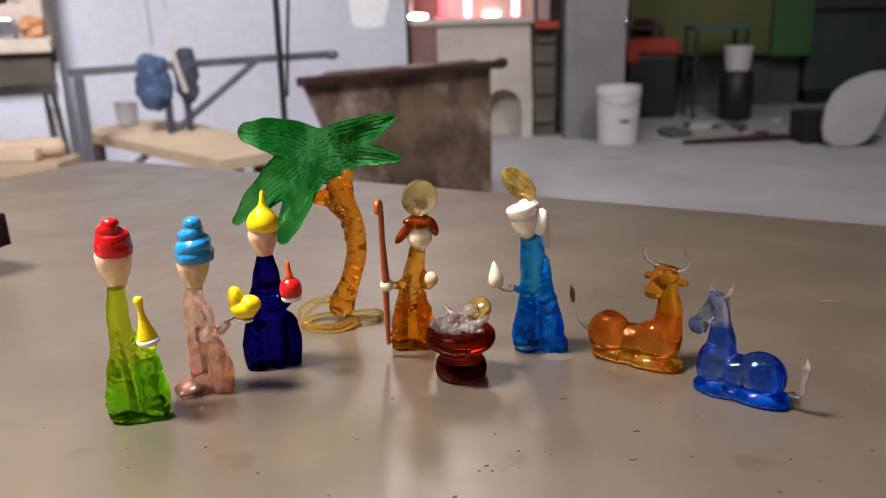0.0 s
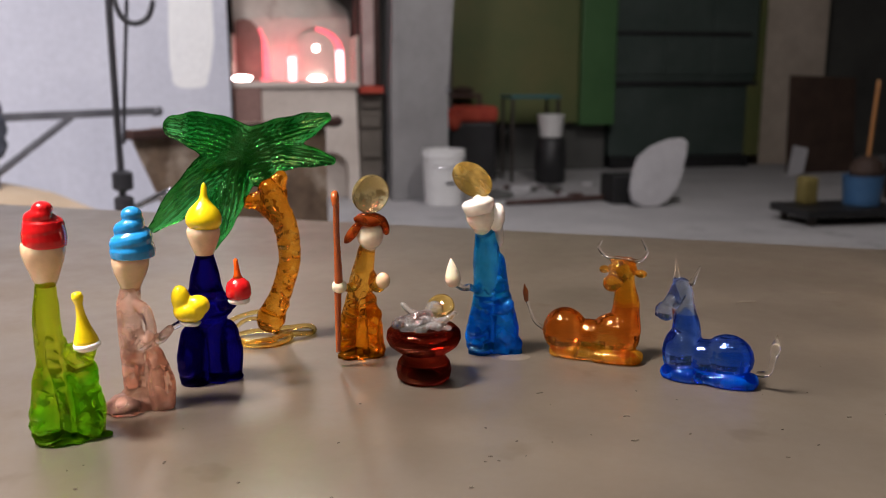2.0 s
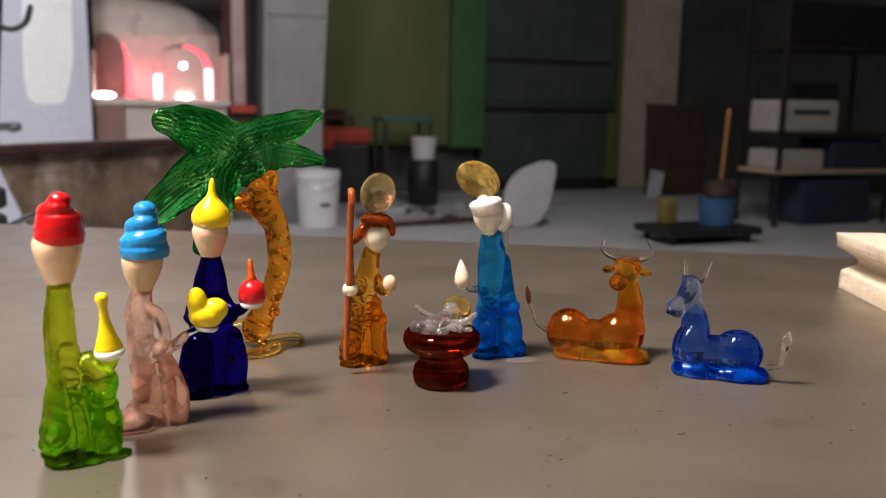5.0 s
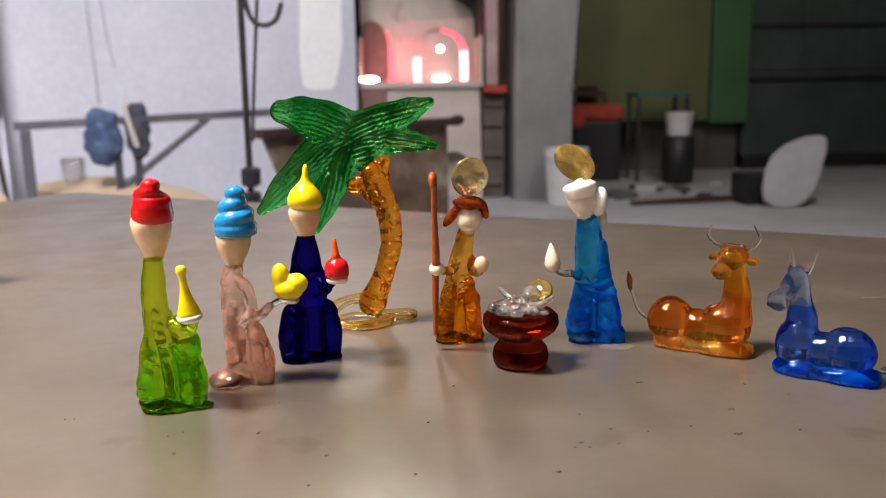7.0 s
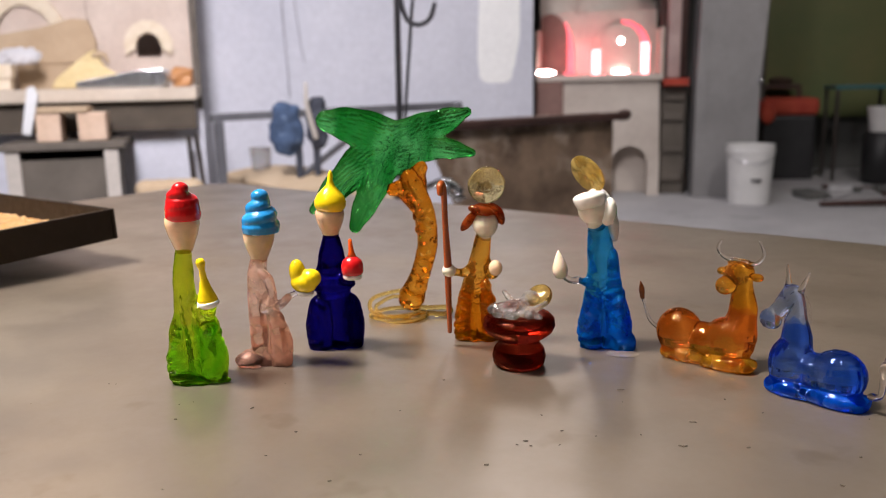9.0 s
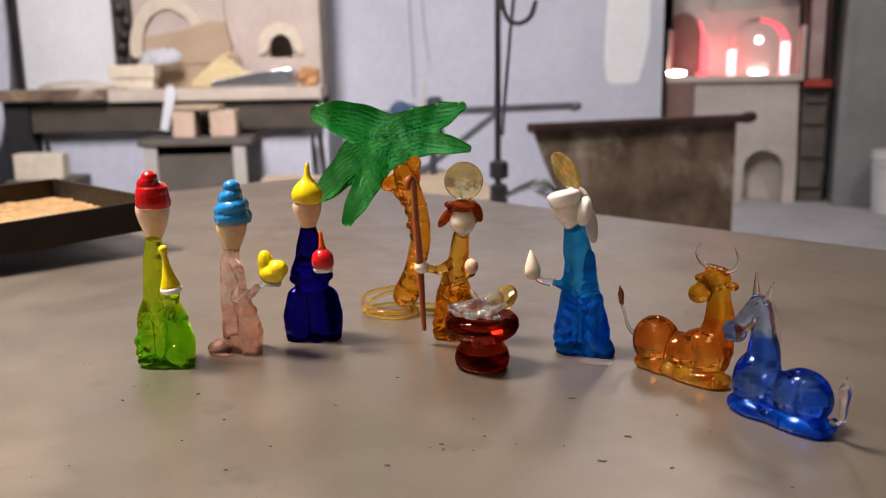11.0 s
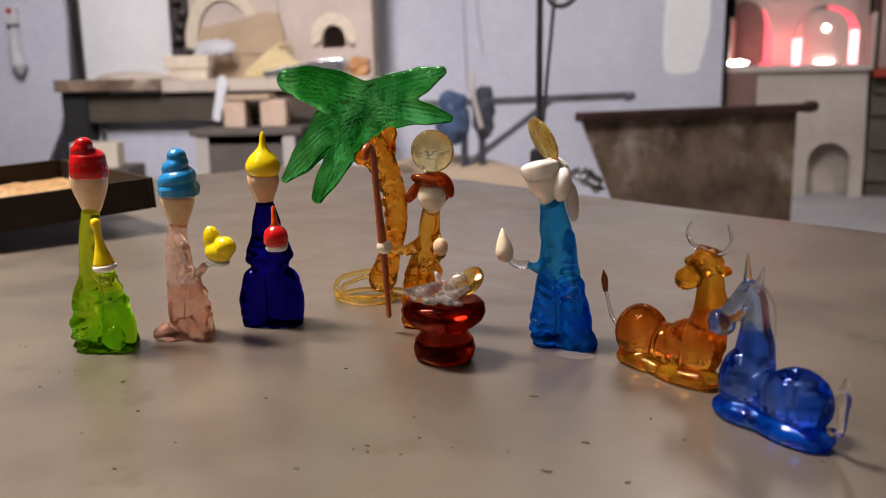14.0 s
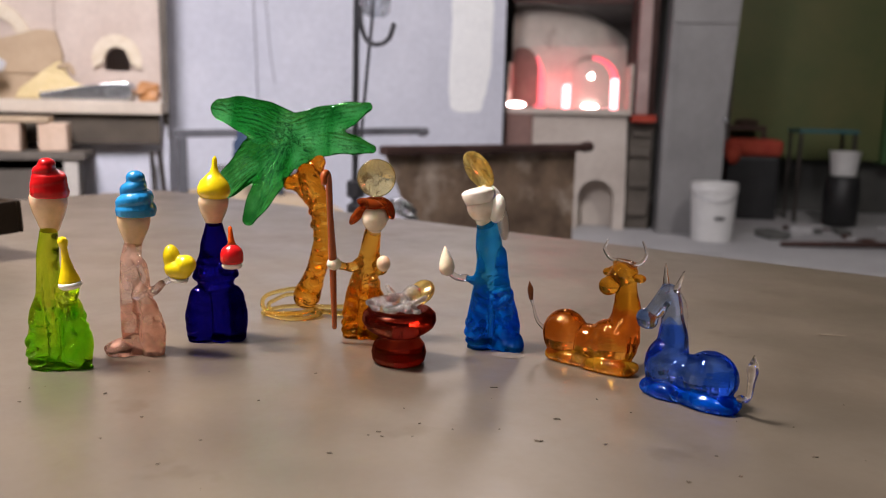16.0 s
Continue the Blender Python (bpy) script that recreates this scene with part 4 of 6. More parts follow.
for p in (L, F1, R1, B1):
    q = p * 0.88
    bm = bmesh.new()
    box(bm, (q.x - 0.03, q.y - 0.03, 0.0), (q.x + 0.03, q.y + 0.03, 0.366), 0.004)
    part("leg", bm, M_BROWN, slab_ob)
bm = bmesh.new()
lathe(bm, [(0.038, 0.0), (0.041, 0.002), (0.05, 0.10), (0.047, 0.10), (0.037, 0.008), (0.0, 0.007)], seg=24)
cup = board_point(0.24, 0.90)
solo("glass_tumbler", bm, M_TUMBLER, (cup[0] - 1.14, cup[1] + 3.30, cup[2] + 0.001), "clear glass tumbler standing on the wooden platform", "tumbler", smooth=True)


# ---- kiln bench on the left ----
KILN = pose(-1.67, 3.5, 0, 0, 0, 24.4)
bench = thing("kiln_bench", (-1.67, 3.5, 0), "long stone-topped bench on thin iron legs", "bench")
bench.rotation_euler = (0, 0, radians(24.4))
bm = bmesh.new()
box(bm, (-0.95, 0.0, 0.765), (0.0, 0.95, 0.822), 0.008)
part("top", bm, M_BENCH, bench, "pale gritty stone top")
bm = bmesh.new()
box(bm, (-1.42, -0.03, 0.775), (-0.952, 0.95, 0.828), 0.008)
part("left_top", bm, M_RUST, bench, "brown wooden leaf")
bm = bmesh.new()
box(bm, (-1.30, 0.04, 0.635), (-0.01, 0.06, 0.764), 0.003)
part("apron", bm, M_BROWNDARK, bench, "dark brown apron board")
bm = bmesh.new()
box(bm, (-1.41, 0.02, 0.25), (-1.302, 0.35, 0.774), 0.004)
part("dark_cupboard", bm, M_BLACK, bench, "dark cupboard")
bm = bmesh.new()
box(bm, (-1.29, 0.12, 0.0), (0.02, 0.14, 0.72))
part("back_panel", bm, M_WHITE, bench, "white-painted panel under the bench")
for x, y, dx in ((-0.05, 0.03, 0.02), (-0.02, 0.08, 0.05), (-1.25, 0.06, 0.0)):
    bm = bmesh.new()
    tube(bm, [(x, y, 0.6), (x + dx, y, 0.011)], [0.010, 0.010], 8)
    part("leg", bm, M_IRON, bench)

kiln = thing("brick_kiln", (-2.3, 4.28, 0.823), "fireclay kiln with two arched mouths on the bench", "kiln")
kiln.rotation_euler = (0, 0, radians(24.4))
bm = bmesh.new()
arch_wall(bm, -0.30, 0.22, 0.0, 1.6, -0.065, 0.065, 0.215, 0.285, 0.0, 0.10, 14, 0.16)
part("front_right", bm, M_KILN, kiln)
bm = bmesh.new()
arch_wall(bm, -0.80, -0.302, 0.0, 1.6, -0.72, -0.47, 0.26, 0.40, 0.0, 0.10, 16, 0.02)
part("front_left", bm, M_KILN, kiln)
bm = bmesh.new()
box(bm, (-0.80, 0.35, 0.0), (0.22, 0.40, 1.6))
part("back", bm, M_KILN, kiln)
for x in (-0.80, -0.30, 0.19):
    bm = bmesh.new()
    box(bm, (x + 0.001, 0.101, 0.0), (x + 0.03, 0.349, 1.6))
    part("side", bm, M_KILN, kiln)
bm = bmesh.new()
o = arc(0.0, 0.215, 0.125, 0.135, 200, -20, 16)
i_ = arc(0.0, 0.215, 0.067, 0.074, -10, 190, 16)
prism(bm, o + i_, -0.035, -0.001, 0.004)
part("mouth_ring", bm, M_CREAMBRICK, kiln, "raised fireclay ring round the small mouth")
bm = bmesh.new()
o = arc(-0.60, 0.20, 0.215, 0.30, 190, -10, 20)
i_ = arc(-0.60, 0.20, 0.150, 0.23, -5, 185, 20)
prism(bm, o + i_, -0.05, -0.001, 0.006)
part("arch_ring", bm, M_CREAMBRICK, kiln, "pale arched ring of the large mouth")
bm = bmesh.new()
prism(bm, [(-0.745, 0.02)] + arc(-0.595, 0.20, 0.148, 0.22, 180, 0, 16) + [(-0.447, 0.02)], -0.03, -0.012, 0.004)
part("arch_door", bm, M_KILN, kiln, "pale fireclay door in the large mouth")
bm = bmesh.new()
box(bm, (0.222, -0.02, -0.2), (0.258, 0.1, 2.4), 0.006)
part("iron_post", bm, M_APRON, kiln, "brown iron post")
bm = bmesh.new()
box(bm, (-0.90, -0.02, 0.0), (-0.81, 0.1, 2.4), 0.01)
for k in range(6):
    egg(bm, (-0.84 + 0.02 * math.sin(k * 2.1), -0.04, 0.08 + 0.07 * k), (0.035, 0.03, 0.035))
part("fitting_column", bm, M_IRON, kiln, "dark iron post with fittings")
bm = bmesh.new()
box(bm, (-1.40, 0.0, 0.0), (-0.91, 0.05, 1.8), 0.006)
part("white_panel", bm, M_PATCH, kiln, "white insulating panel")
bm = bmesh.new()
tube(bm, [(-1.43, 0.02, -0.2), (-1.44, 0.02, 1.8)], [0.02, 0.02], 10)
part("dark_pipe", bm, M_IRON, kiln, "dark upright pipe")

# clutter on the bench, in the bench's own frame
def on_bench(name, s, d, z, label, category, turn=0.0):
    e = thing(name, KILN @ Vector((s, d, z)), label, category)
    e.rotation_euler = (0, 0, radians(24.4 + turn))
    return e


e = on_bench("cardboard_block", -0.72, 0.62, 0.823, "tan cardboard block stood against the kiln", "box")
bm = bmesh.new()
prism(bm, [(-0.20, 0.12), (0.24, 0.12), (0.25, 0.22), (0.22, 0.33), (0.14, 0.335), (0.0, 0.285), (-0.19, 0.26)], -0.03, 0.03, 0.006)
part("body", bm, M_CARD, e)
bm = bmesh.new()
box(bm, (-0.12, -0.02, 0.0), (0.18, 0.02, 0.119))
part("support", bm, M_CARD, e)
e = on_bench("cream_wrap", -0.50, 0.50, 0.823, "cream folded paper wrap standing on the bench", "wrap")
bm = bmesh.new()
prism(bm, [(-0.17, 0.0), (0.17, 0.0), (0.15, 0.055), (0.06, 0.10), (0.045, 0.175), (0.02, 0.18), (-0.05, 0.13), (-0.15, 0.045)], -0.05, 0.02, 0.008)
bmesh.ops.triangulate(bm, faces=bm.faces[:])
for v in bm.verts:
    v.co.y += 0.02 * noise.noise(v.co * 22.0) - 0.2 * v.co.z * (v.co.y < 0) * -1
part("sheet", bm, M_YELLOWCREAM, e)
bm = bmesh.new()
tube(bm, [(0.03, -0.03, 0.155), (0.07, -0.032, 0.16), (0.09, -0.03, 0.125)], [0.012, 0.014, 0.010], 10)
part("knot", bm, M_CARD, e, "brown knotted end", smooth=True)
e = on_bench("cream_block", -0.92, 0.42, 0.823, "cream refractory block on the bench", "block")
bm = bmesh.new()
box(bm, (-0.12, -0.05, 0.05), (0.10, 0.06, 0.115), 0.008)
box(bm, (-0.10, -0.04, 0.0), (0.09, 0.05, 0.048), 0.004)
part("body", bm, M_CREAMBRICK, e)
e = on_bench("crumpled_paper", -0.80, 0.44, 0.939, "crumpled grey-white paper on a block", "paper")
bm = bmesh.new()
egg(bm, (0, 0, 0.03), (0.10, 0.04, 0.045), u=24, v=16)
for v in bm.verts:
    v.co += Vector((1, 0.6, 1)) * 0.018 * noise.noise(v.co * 40)
    v.co.z = max(v.co.z, 0.0)
part("sheet", bm, M_STONE, e)
e = on_bench("metal_case", -0.30, 0.28, 0.823, "shallow bright metal case lying on the bench", "case", -4)
bm = bmesh.new()
prism(bm, [(-0.22, 0.0), (0.16, 0.0), (0.18, 0.035), (0.16, 0.085), (0.02, 0.072), (-0.22, 0.03)], -0.09, 0.09, 0.006)
part("shell", bm, M_CHROME, e)
e = on_bench("rust_lump", -0.07, 0.30, 0.823, "rusty brown lump at the bench's end", "lump")
bm = bmesh.new()
box(bm, (-0.045, -0.04, 0.0), (0.05, 0.05, 0.085), 0.02, segs=3)
bmesh.ops.subdivide_edges(bm, edges=bm.edges[:], cuts=1, use_grid_fill=True)
for v in bm.verts:
    v.co += Vector((1, 1, 1)) * 0.02 * noise.noise(v.co * 30)
    v.co.z = max(v.co.z, 0.0)
part("body", bm, M_ORANGE, e)
e = on_bench("paint_scraper", -0.69, -0.012, 0.64, "white plastic scraper hanging from the bench's edge", "scraper", 0)
bm = bmesh.new()
prism(bm, [(-0.035, 0.0), (0.0, -0.01), (0.045, 0.16), (0.03, 0.20), (0.005, 0.19)], -0.012, 0.008, 0.003)
part("blade", bm, M_PAPER, e)
e = on_bench("bench_dust", -1.15, 0.25, 0.829, "heap of grey grit on the bench", "grit")
bm = bmesh.new()
egg(bm, (0, 0, 0), (0.18, 0.12, 0.035), u=24)
for v in bm.verts:
    v.co.z = max(v.co.z + 0.008 * noise.noise(v.co * 50), 0.0)
part("heap", bm, M_BENCH, e)

# brick stack on a steel stool box
stool = thing("steel_stool", (-1.89, 3.15, 0), "brown-grey box stool with a worn top plate", "stool")
stool.rotation_euler = (0, 0, radians(24.4))
bm = bmesh.new()
box(bm, (-0.43, -0.02, 0.58), (0.05, 0.32, 0.61), 0.005)
part("top_plate", bm, M_APRON, stool)
bm = bmesh.new()
box(bm, (-0.40, 0.01, 0.0), (-0.385, 0.29, 0.579))
box(bm, (-0.005, 0.01, 0.0), (0.01, 0.29, 0.579))
box(bm, (-0.384, 0.27, 0.0), (-0.006, 0.29, 0.579))
box(bm, (-0.384, 0.01, 0.0), (-0.006, 0.025, 0.54))
part("body", bm, M_APRON, stool, "dusty brown-grey box sides")
for x in (-0.41, -0.035):
    bm = bmesh.new()
    box(bm, (x, -0.006, 0.0), (x + 0.055, 0.0095, 0.579), 0.003)
    part("post", bm, M_CARTON, stool, "pale dusty corner post")
SF = pose(-1.89, 3.15, 0, 0, 0, 24.4)


def brick(name, lo, hi, label, mt, group="bricks on the stool"):
    bm = bmesh.new()
    c = [(a + b) / 2 for a, b in zip(lo, hi)]
    box(bm, (lo[0] - c[0], lo[1] - c[1], 0.0), (hi[0] - c[0], hi[1] - c[1], hi[2] - lo[2]), 0.006)
    for v in bm.verts:
        v.co += Vector((1, 1, 0.3)) * 0.004 * noise.noise(v.co * 30 + Vector(c) * 7)
    ob = solo(name, bm, mt, SF @ Vector((c[0], c[1], lo[2])), label, "brick", group)
    ob.rotation_euler = (0, 0, radians(24.4))


brick("firebrick", (-0.295, 0.06, 0.611), (-0.20, 0.20, 0.727), "pinkish firebrick standing on the stool", M_BRICK)
brick("firebrick", (-0.135, 0.06, 0.611), (-0.025, 0.20, 0.727), "pinkish firebrick standing on the stool", M_BRICK)
brick("thin_brick", (-0.29, 0.05, 0.728), (-0.09, 0.21, 0.752), "thin tan slab across two bricks", M_CARD)
brick("cream_brick", (-0.95, 0.0, 0.45), (-0.75, 0.1, 0.56), "pale block on the wooden crate", M_CREAMBRICK, "pale blocks")
bm = bmesh.new()
box(bm, (-0.14, -0.04, 0.0), (0.14, 0.2, 0.449), 0.005)
ob = solo("low_crate", bm, M_APRON, SF @ Vector((-0.85, 0.04, 0.0)), "dark wooden crate on the floor", "crate")
ob.rotation_euler = (0, 0, radians(24.4))
bm = bmesh.new()
tube(bm, [(0.03, 0.05, 0.04), (0.22, 0.12, 0.04)], [0.04, 0.04], 14)
box(bm, (0.04, -0.02, 0.0), (0.20, 0.05, 0.05), 0.006)
ob = solo("wood_offcut", bm, M_WOOD, SF @ Vector((0.06, 0.0, 0.36)), "pale round wood offcut on a block", "offcut", smooth=True)
bm = bmesh.new()
box(bm, (-0.02, -0.06, 0.0), (0.28, 0.16, 0.359), 0.006)
solo("wood_block", bm, M_CARD, SF @ Vector((0.08, 0.02, 0.0)), "brown chopping block on the floor", "block")

# white rounded board and switch boxes at the far left
LB = pose(-3.35, 3.25, 0, 0, 0, 24.4)
bm = bmesh.new()
outline = [(-0.75, 2.4), (-0.75, 0.75), (-0.55, 0.42), (-0.40, 0.28), (-0.22, 0.24), (-0.10, 0.34), (0.02, 0.58), (0.09, 0.85), (0.10, 1.1), (0.09, 2.4)]
prism(bm, outline, 0.0, 0.04, 0.01)
board = solo("white_round_board", bm, M_WHITE, (0, 0, 0), "tall white board with a rounded lower end", "board")
board.matrix_world = LB
for nm, x, z, w, h, mt, lab in (("switch_box", -0.30, 1.14, 0.05, 0.08, M_STONE, "small grey switch box on the white board"),
                               ("blue_switch", -0.29, 1.05, 0.06, 0.045, M_BLUE, "small blue switch on the white board"),
                               ("red_switch_box", -0.15, 1.15, 0.06, 0.09, M_STONE, "grey switch box with a red button")):
    e = thing(nm, LB @ Vector((x, -0.001, z)), lab, "switch box")
    e.rotation_euler = (0, 0, radians(24.4))
    bm = bmesh.new()
    box(bm, (-w / 2, -0.04, -h / 2), (w / 2, 0.0, h / 2), 0.006)
    part("housing", bm, mt, e)
    bm = bmesh.new()
    lathe(bm, [(0.012, 0.0), (0.014, 0.008), (0.010, 0.012)], (0, -0.04, 0.02), 14, 0, pose(0, 0, 0, 90))
    part("button", bm, M_RED if nm.startswith("red") else M_STONE, e)
bm = bmesh.new()
tube(bm, [(0, 0, 0.20), (0.0, -0.005, 0.10), (0.02, -0.01, 0.03), (0.025, -0.01, 0.0)], [0.014, 0.03, 0.038, 0.02], 12)
ob = solo("hanging_bag", bm, M_STONE, LB @ Vector((-0.14, -0.04, 0.88)), "small grey bag hanging on the white board", "bag", smooth=True)
bm = bmesh.new()
box(bm, (-0.30, -0.1, 0.0), (0.06, 0.2, 0.60), 0.01)
ob = solo("grey_pedestal", bm, M_STONE, (-3.45, 2.65, 0), "grey pedestal with a shelf", "pedestal")
ob.rotation_euler = (0, 0, radians(24.4))
bm = bmesh.new()
box(bm, (-0.22, -0.06, 0.0), (0.02, 0.16, 0.12), 0.02)
ob = solo("pale_lump", bm, M_CREAMBRICK, (-3.45, 2.65, 0.601), "pale clay lump on the pedestal", "clay", smooth=True)
ob.rotation_euler = (0, 0, radians(24.4))


# ---- the steel table ----
table = thing("steel_table", (-0.455, 1.032, 0), "heavy steel worktable with a worn brownish plate", "table")
table.rotation_euler = (0, 0, radians(-28.5))
TL, TW = 1.9, 1.35
bm = bmesh.new()
ring = arc(0.03, -0.03, 0.03, 0.03, 180, 90, 6) + arc(TL - 0.03, -0.03, 0.03, 0.03, 90, 0, 6) + arc(TL - 0.03, -TW + 0.03, 0.03, 0.03, 0, -90, 6) + arc(0.03, -TW + 0.03, 0.03, 0.03, -90, -180, 6)
lo = [bm.verts.new((x, y, T - 0.016)) for x, y in ring]
mid = [bm.verts.new((x, y, T - 0.0025)) for x, y in ring]
cx, cy = TL / 2, -TW / 2
hi = [bm.verts.new((x + (0.002 if x < cx else -0.002), y + (0.002 if y < cy else -0.002), T)) for x, y in ring]
nn = len(ring)
for a, b in ((lo, mid), (mid, hi)):
    for k in range(nn):
        bm.faces.new((a[k], a[(k + 1) % nn], b[(k + 1) % nn], b[k]))
bm.faces.new(hi)
bm.faces.new(lo[::-1])
part("plate", bm, M_TABLE, table)
for x, y in ((0.08, -0.08), (TL - 0.08, -0.08), (0.08, -TW + 0.08), (TL - 0.08, -TW + 0.08)):
    bm = bmesh.new()
    box(bm, (x - 0.03, y - 0.03, 0.0), (x + 0.03, y + 0.03, T - 0.061), 0.004)
    part("leg", bm, M_IRON, table)
for lo3, hi3 in (((0.05, -0.10, T - 0.06), (TL - 0.05, -0.06, T - 0.0165)), ((0.05, -TW + 0.06, T - 0.06), (TL - 0.05, -TW + 0.10, T - 0.0165))):
    bm = bmesh.new()
    box(bm, lo3, hi3, 0.003)
    part("apron", bm, M_IRON, table)


def table_mark(name, x, y, pts, r, material, label, category, group=""):
    bm = bmesh.new()
    tube(bm, [mm(px, py, 0.15) for px, py in pts], [q * 0.001 for q in r], 8, 0, 4, (0, 0, 1), 0.00018)
    solo(name, bm, material, (x, y, T + 0.0001), label, category, group, smooth=True)


M_SPECK = surface("dark_soot", (0.06, 0.048, 0.036), (0.11, 0.085, 0.06), 300, 900, 0.8)
for x, y, pts, r in ((0.088, 0.258, [(-1, 0), (0.5, 0.4), (1.2, -0.3)], (0.3, 0.6, 0.3)), (0.082, 0.235, [(-1.5, 0), (0, -0.3), (1.4, 0.2)], (0.3, 0.6, 0.2)),
                     (0.105, 0.236, [(0, 0), (0.8, 0.5)], (0.4, 0.3)), (-0.093, 0.25, [(0, 0), (0.3, 1.0)], (0.4, 0.5)), (0.024, 0.232, [(-0.6, 0), (0.6, 0.1)], (0.3, 0.3)),
                     (0.037, 0.243, [(0, 0), (0.5, 0.2)], (0.4, 0.3)), (0.177, 0.239, [(-0.5, 0), (0.8, -0.2)], (0.4, 0.4)), (-0.066, 0.229, [(0, 0), (0.3, 0.1)], (0.5, 0.4)),
                     (-0.12, 0.235, [(0, 0), (0.7, 0.0)], (0.4, 0.4)), (0.011, 0.21, [(0, 0), (1.1, 0.3)], (0.3, 0.5)), (0.13, 0.21, [(0, 0), (0.9, -0.4)], (0.4, 0.3)),
                     (-0.03, 0.255, [(0, 0), (0.4, 0.2)], (0.3, 0.3)), (0.06, 0.29, [(0, 0), (2.6, 0.4)], (0.3, 0.3))):
    table_mark("soot_speck", x, y, pts, r, M_SPECK, "small dark soot speck on the steel plate", "speck", "specks on the table")
rnd = random.Random(21)
for k in range(44):
    x, y = rnd.uniform(-0.2, 0.25), rnd.uniform(0.14, 0.30)
    s = rnd.uniform(0.12, 0.4)
    table_mark("soot_speck", x, y, [(0, 0), (rnd.uniform(-0.8, 0.8), rnd.uniform(-0.5, 0.5) + 0.1)], (s, s * 0.7), M_SPECK, "small dark soot speck on the steel plate", "speck", "specks on the table")
bm = bmesh.new()
inner, outer2 = [], []
for k in range(36):
    a = 2 * math.pi * k / 36
    outer2.append(bm.verts.new(mm(8.0 * math.cos(a), 5.6 * math.sin(a), 0.2)))
    inner.append(bm.verts.new(mm(7.3 * math.cos(a), 5.0 * math.sin(a), 0.26)))
for k in range(36):
    bm.faces.new((outer2[k], outer2[(k + 1) % 36], inner[(k + 1) % 36], inner[k]))
bm.faces.new(inner)
M_FILM = surface("thin_residue", (0.34, 0.285, 0.22), (0.40, 0.34, 0.275), 120, 500, 0.36, 0.75, 0.0001)
solo("ring_stain", bm, M_FILM, (0.064, 0.340, T), "faint pale oval stain on the steel plate", "stain", smooth=True)
for x, y in ((0.235, 0.415), (0.30, 0.425)):
    table_mark("pale_smear", x, y, [(-6, 0), (0, 0.6), (6, 0)], (1.0, 2.0, 1.0), M_FILM, "pale rubbed smear on the steel plate", "smear", "smears on the table")

# iron tray with amber frit, one corner propped up
tray = thing("iron_tray", (-0.316, 0.522, T + 0.0185), "shallow dark iron tray filled with amber glass frit", "tray")
ang = math.degrees(math.atan2(0.462, -0.887))
tray.rotation_euler = (0, 0, radians(ang))   # local x runs along the short end, y towards the near side
LX, LY, HT = 0.225, 0.34, 0.024
tilt = Matrix.Rotation(radians(-2.7), 4, "X")


def tray_box(lo3, hi3, bev):
    b_ = bmesh.new()
    box(b_, lo3, hi3, bev)
    b_.transform(tilt)
    return b_


part("bottom", tray_box((0, 0, 0), (LX, LY, 0.002), 0.0), M_TRAY, tray)
for nm, lo3, hi3 in (("rim", (-0.003, -0.003, 0), (LX + 0.003, 0.0, HT)), ("rim", (-0.003, LY, 0), (LX + 0.003, LY + 0.003, HT)),
                     ("rim", (-0.003, 0.0005, 0), (0.0, LY - 0.0005, HT)), ("rim", (LX, 0.0005, 0), (LX + 0.003, LY - 0.0005, HT))):
    part(nm, tray_box(lo3, hi3, 0.0012), M_TRAY, tray)
bm = bmesh.new()
rnd = random.Random(5)
NG = 46
grid = [[bm.verts.new((0.001 + (LX - 0.002) * i / NG, 0.001 + (LY - 0.002) * j / NG, 0.0065 + 0.0022 * noise.noise(Vector((i * 0.31, j * 0.37, 0))) + rnd.uniform(-0.0014, 0.0014))) for i in range(NG + 1)] for j in range(NG + 1)]
for j in range(NG):
    for i in range(NG):
        bm.faces.new((grid[j][i], grid[j][i + 1], grid[j + 1][i + 1], grid[j + 1][i]))
bmesh.ops.solidify(bm, geom=bm.faces[:], thickness=0.002)
bm.transform(tilt)
M_FRIT = surface("amber_frit_grain", (0.84, 0.47, 0.18), (0.98, 0.74, 0.42), 160, 500, 0.2, 0.0, 0.004)
frit = part("frit", bm, M_FRIT, tray, "glittering amber glass frit")
frit["kind"] = "stuff"
bm = bmesh.new()
box(bm, (0.10, 0.12, -0.018), (0.14, 0.16, -0.0082), 0.002)
solo("iron_wedge", bm, M_IRON, (-0.316, 0.522, T + 0.0182), "small iron wedge under the tray's corner", "wedge").rotation_euler = (0, 0, radians(ang))

# broken refractory block at the right end of the table
bm = bmesh.new()
prism(bm, [(0.0, 0.0), (0.11, 0.0), (0.11, 0.040), (-0.004, 0.040), (-0.003, 0.030), (0.010, 0.023), (0.012, 0.018), (0.001, 0.013)], 0.0, 0.20, 0.0015)
bmesh.ops.subdivide_edges(bm, edges=bm.edges[:], cuts=2, use_grid_fill=True)
for v in bm.verts:
    v.co += Vector((1, 1, 0.5)) * 0.002 * noise.noise(v.co * 90)
    v.co.z = max(v.co.z, 0.0)
ob = solo("broken_firebrick", bm, M_CREAMBRICK, (0.323, 0.355, T), "broken cream refractory brick on the steel table", "brick", smooth=False)
ob.rotation_euler = (0, 0, radians(-24))
for v in ob.data.vertices:
    v.co.y = min(v.co.y, 0.085)


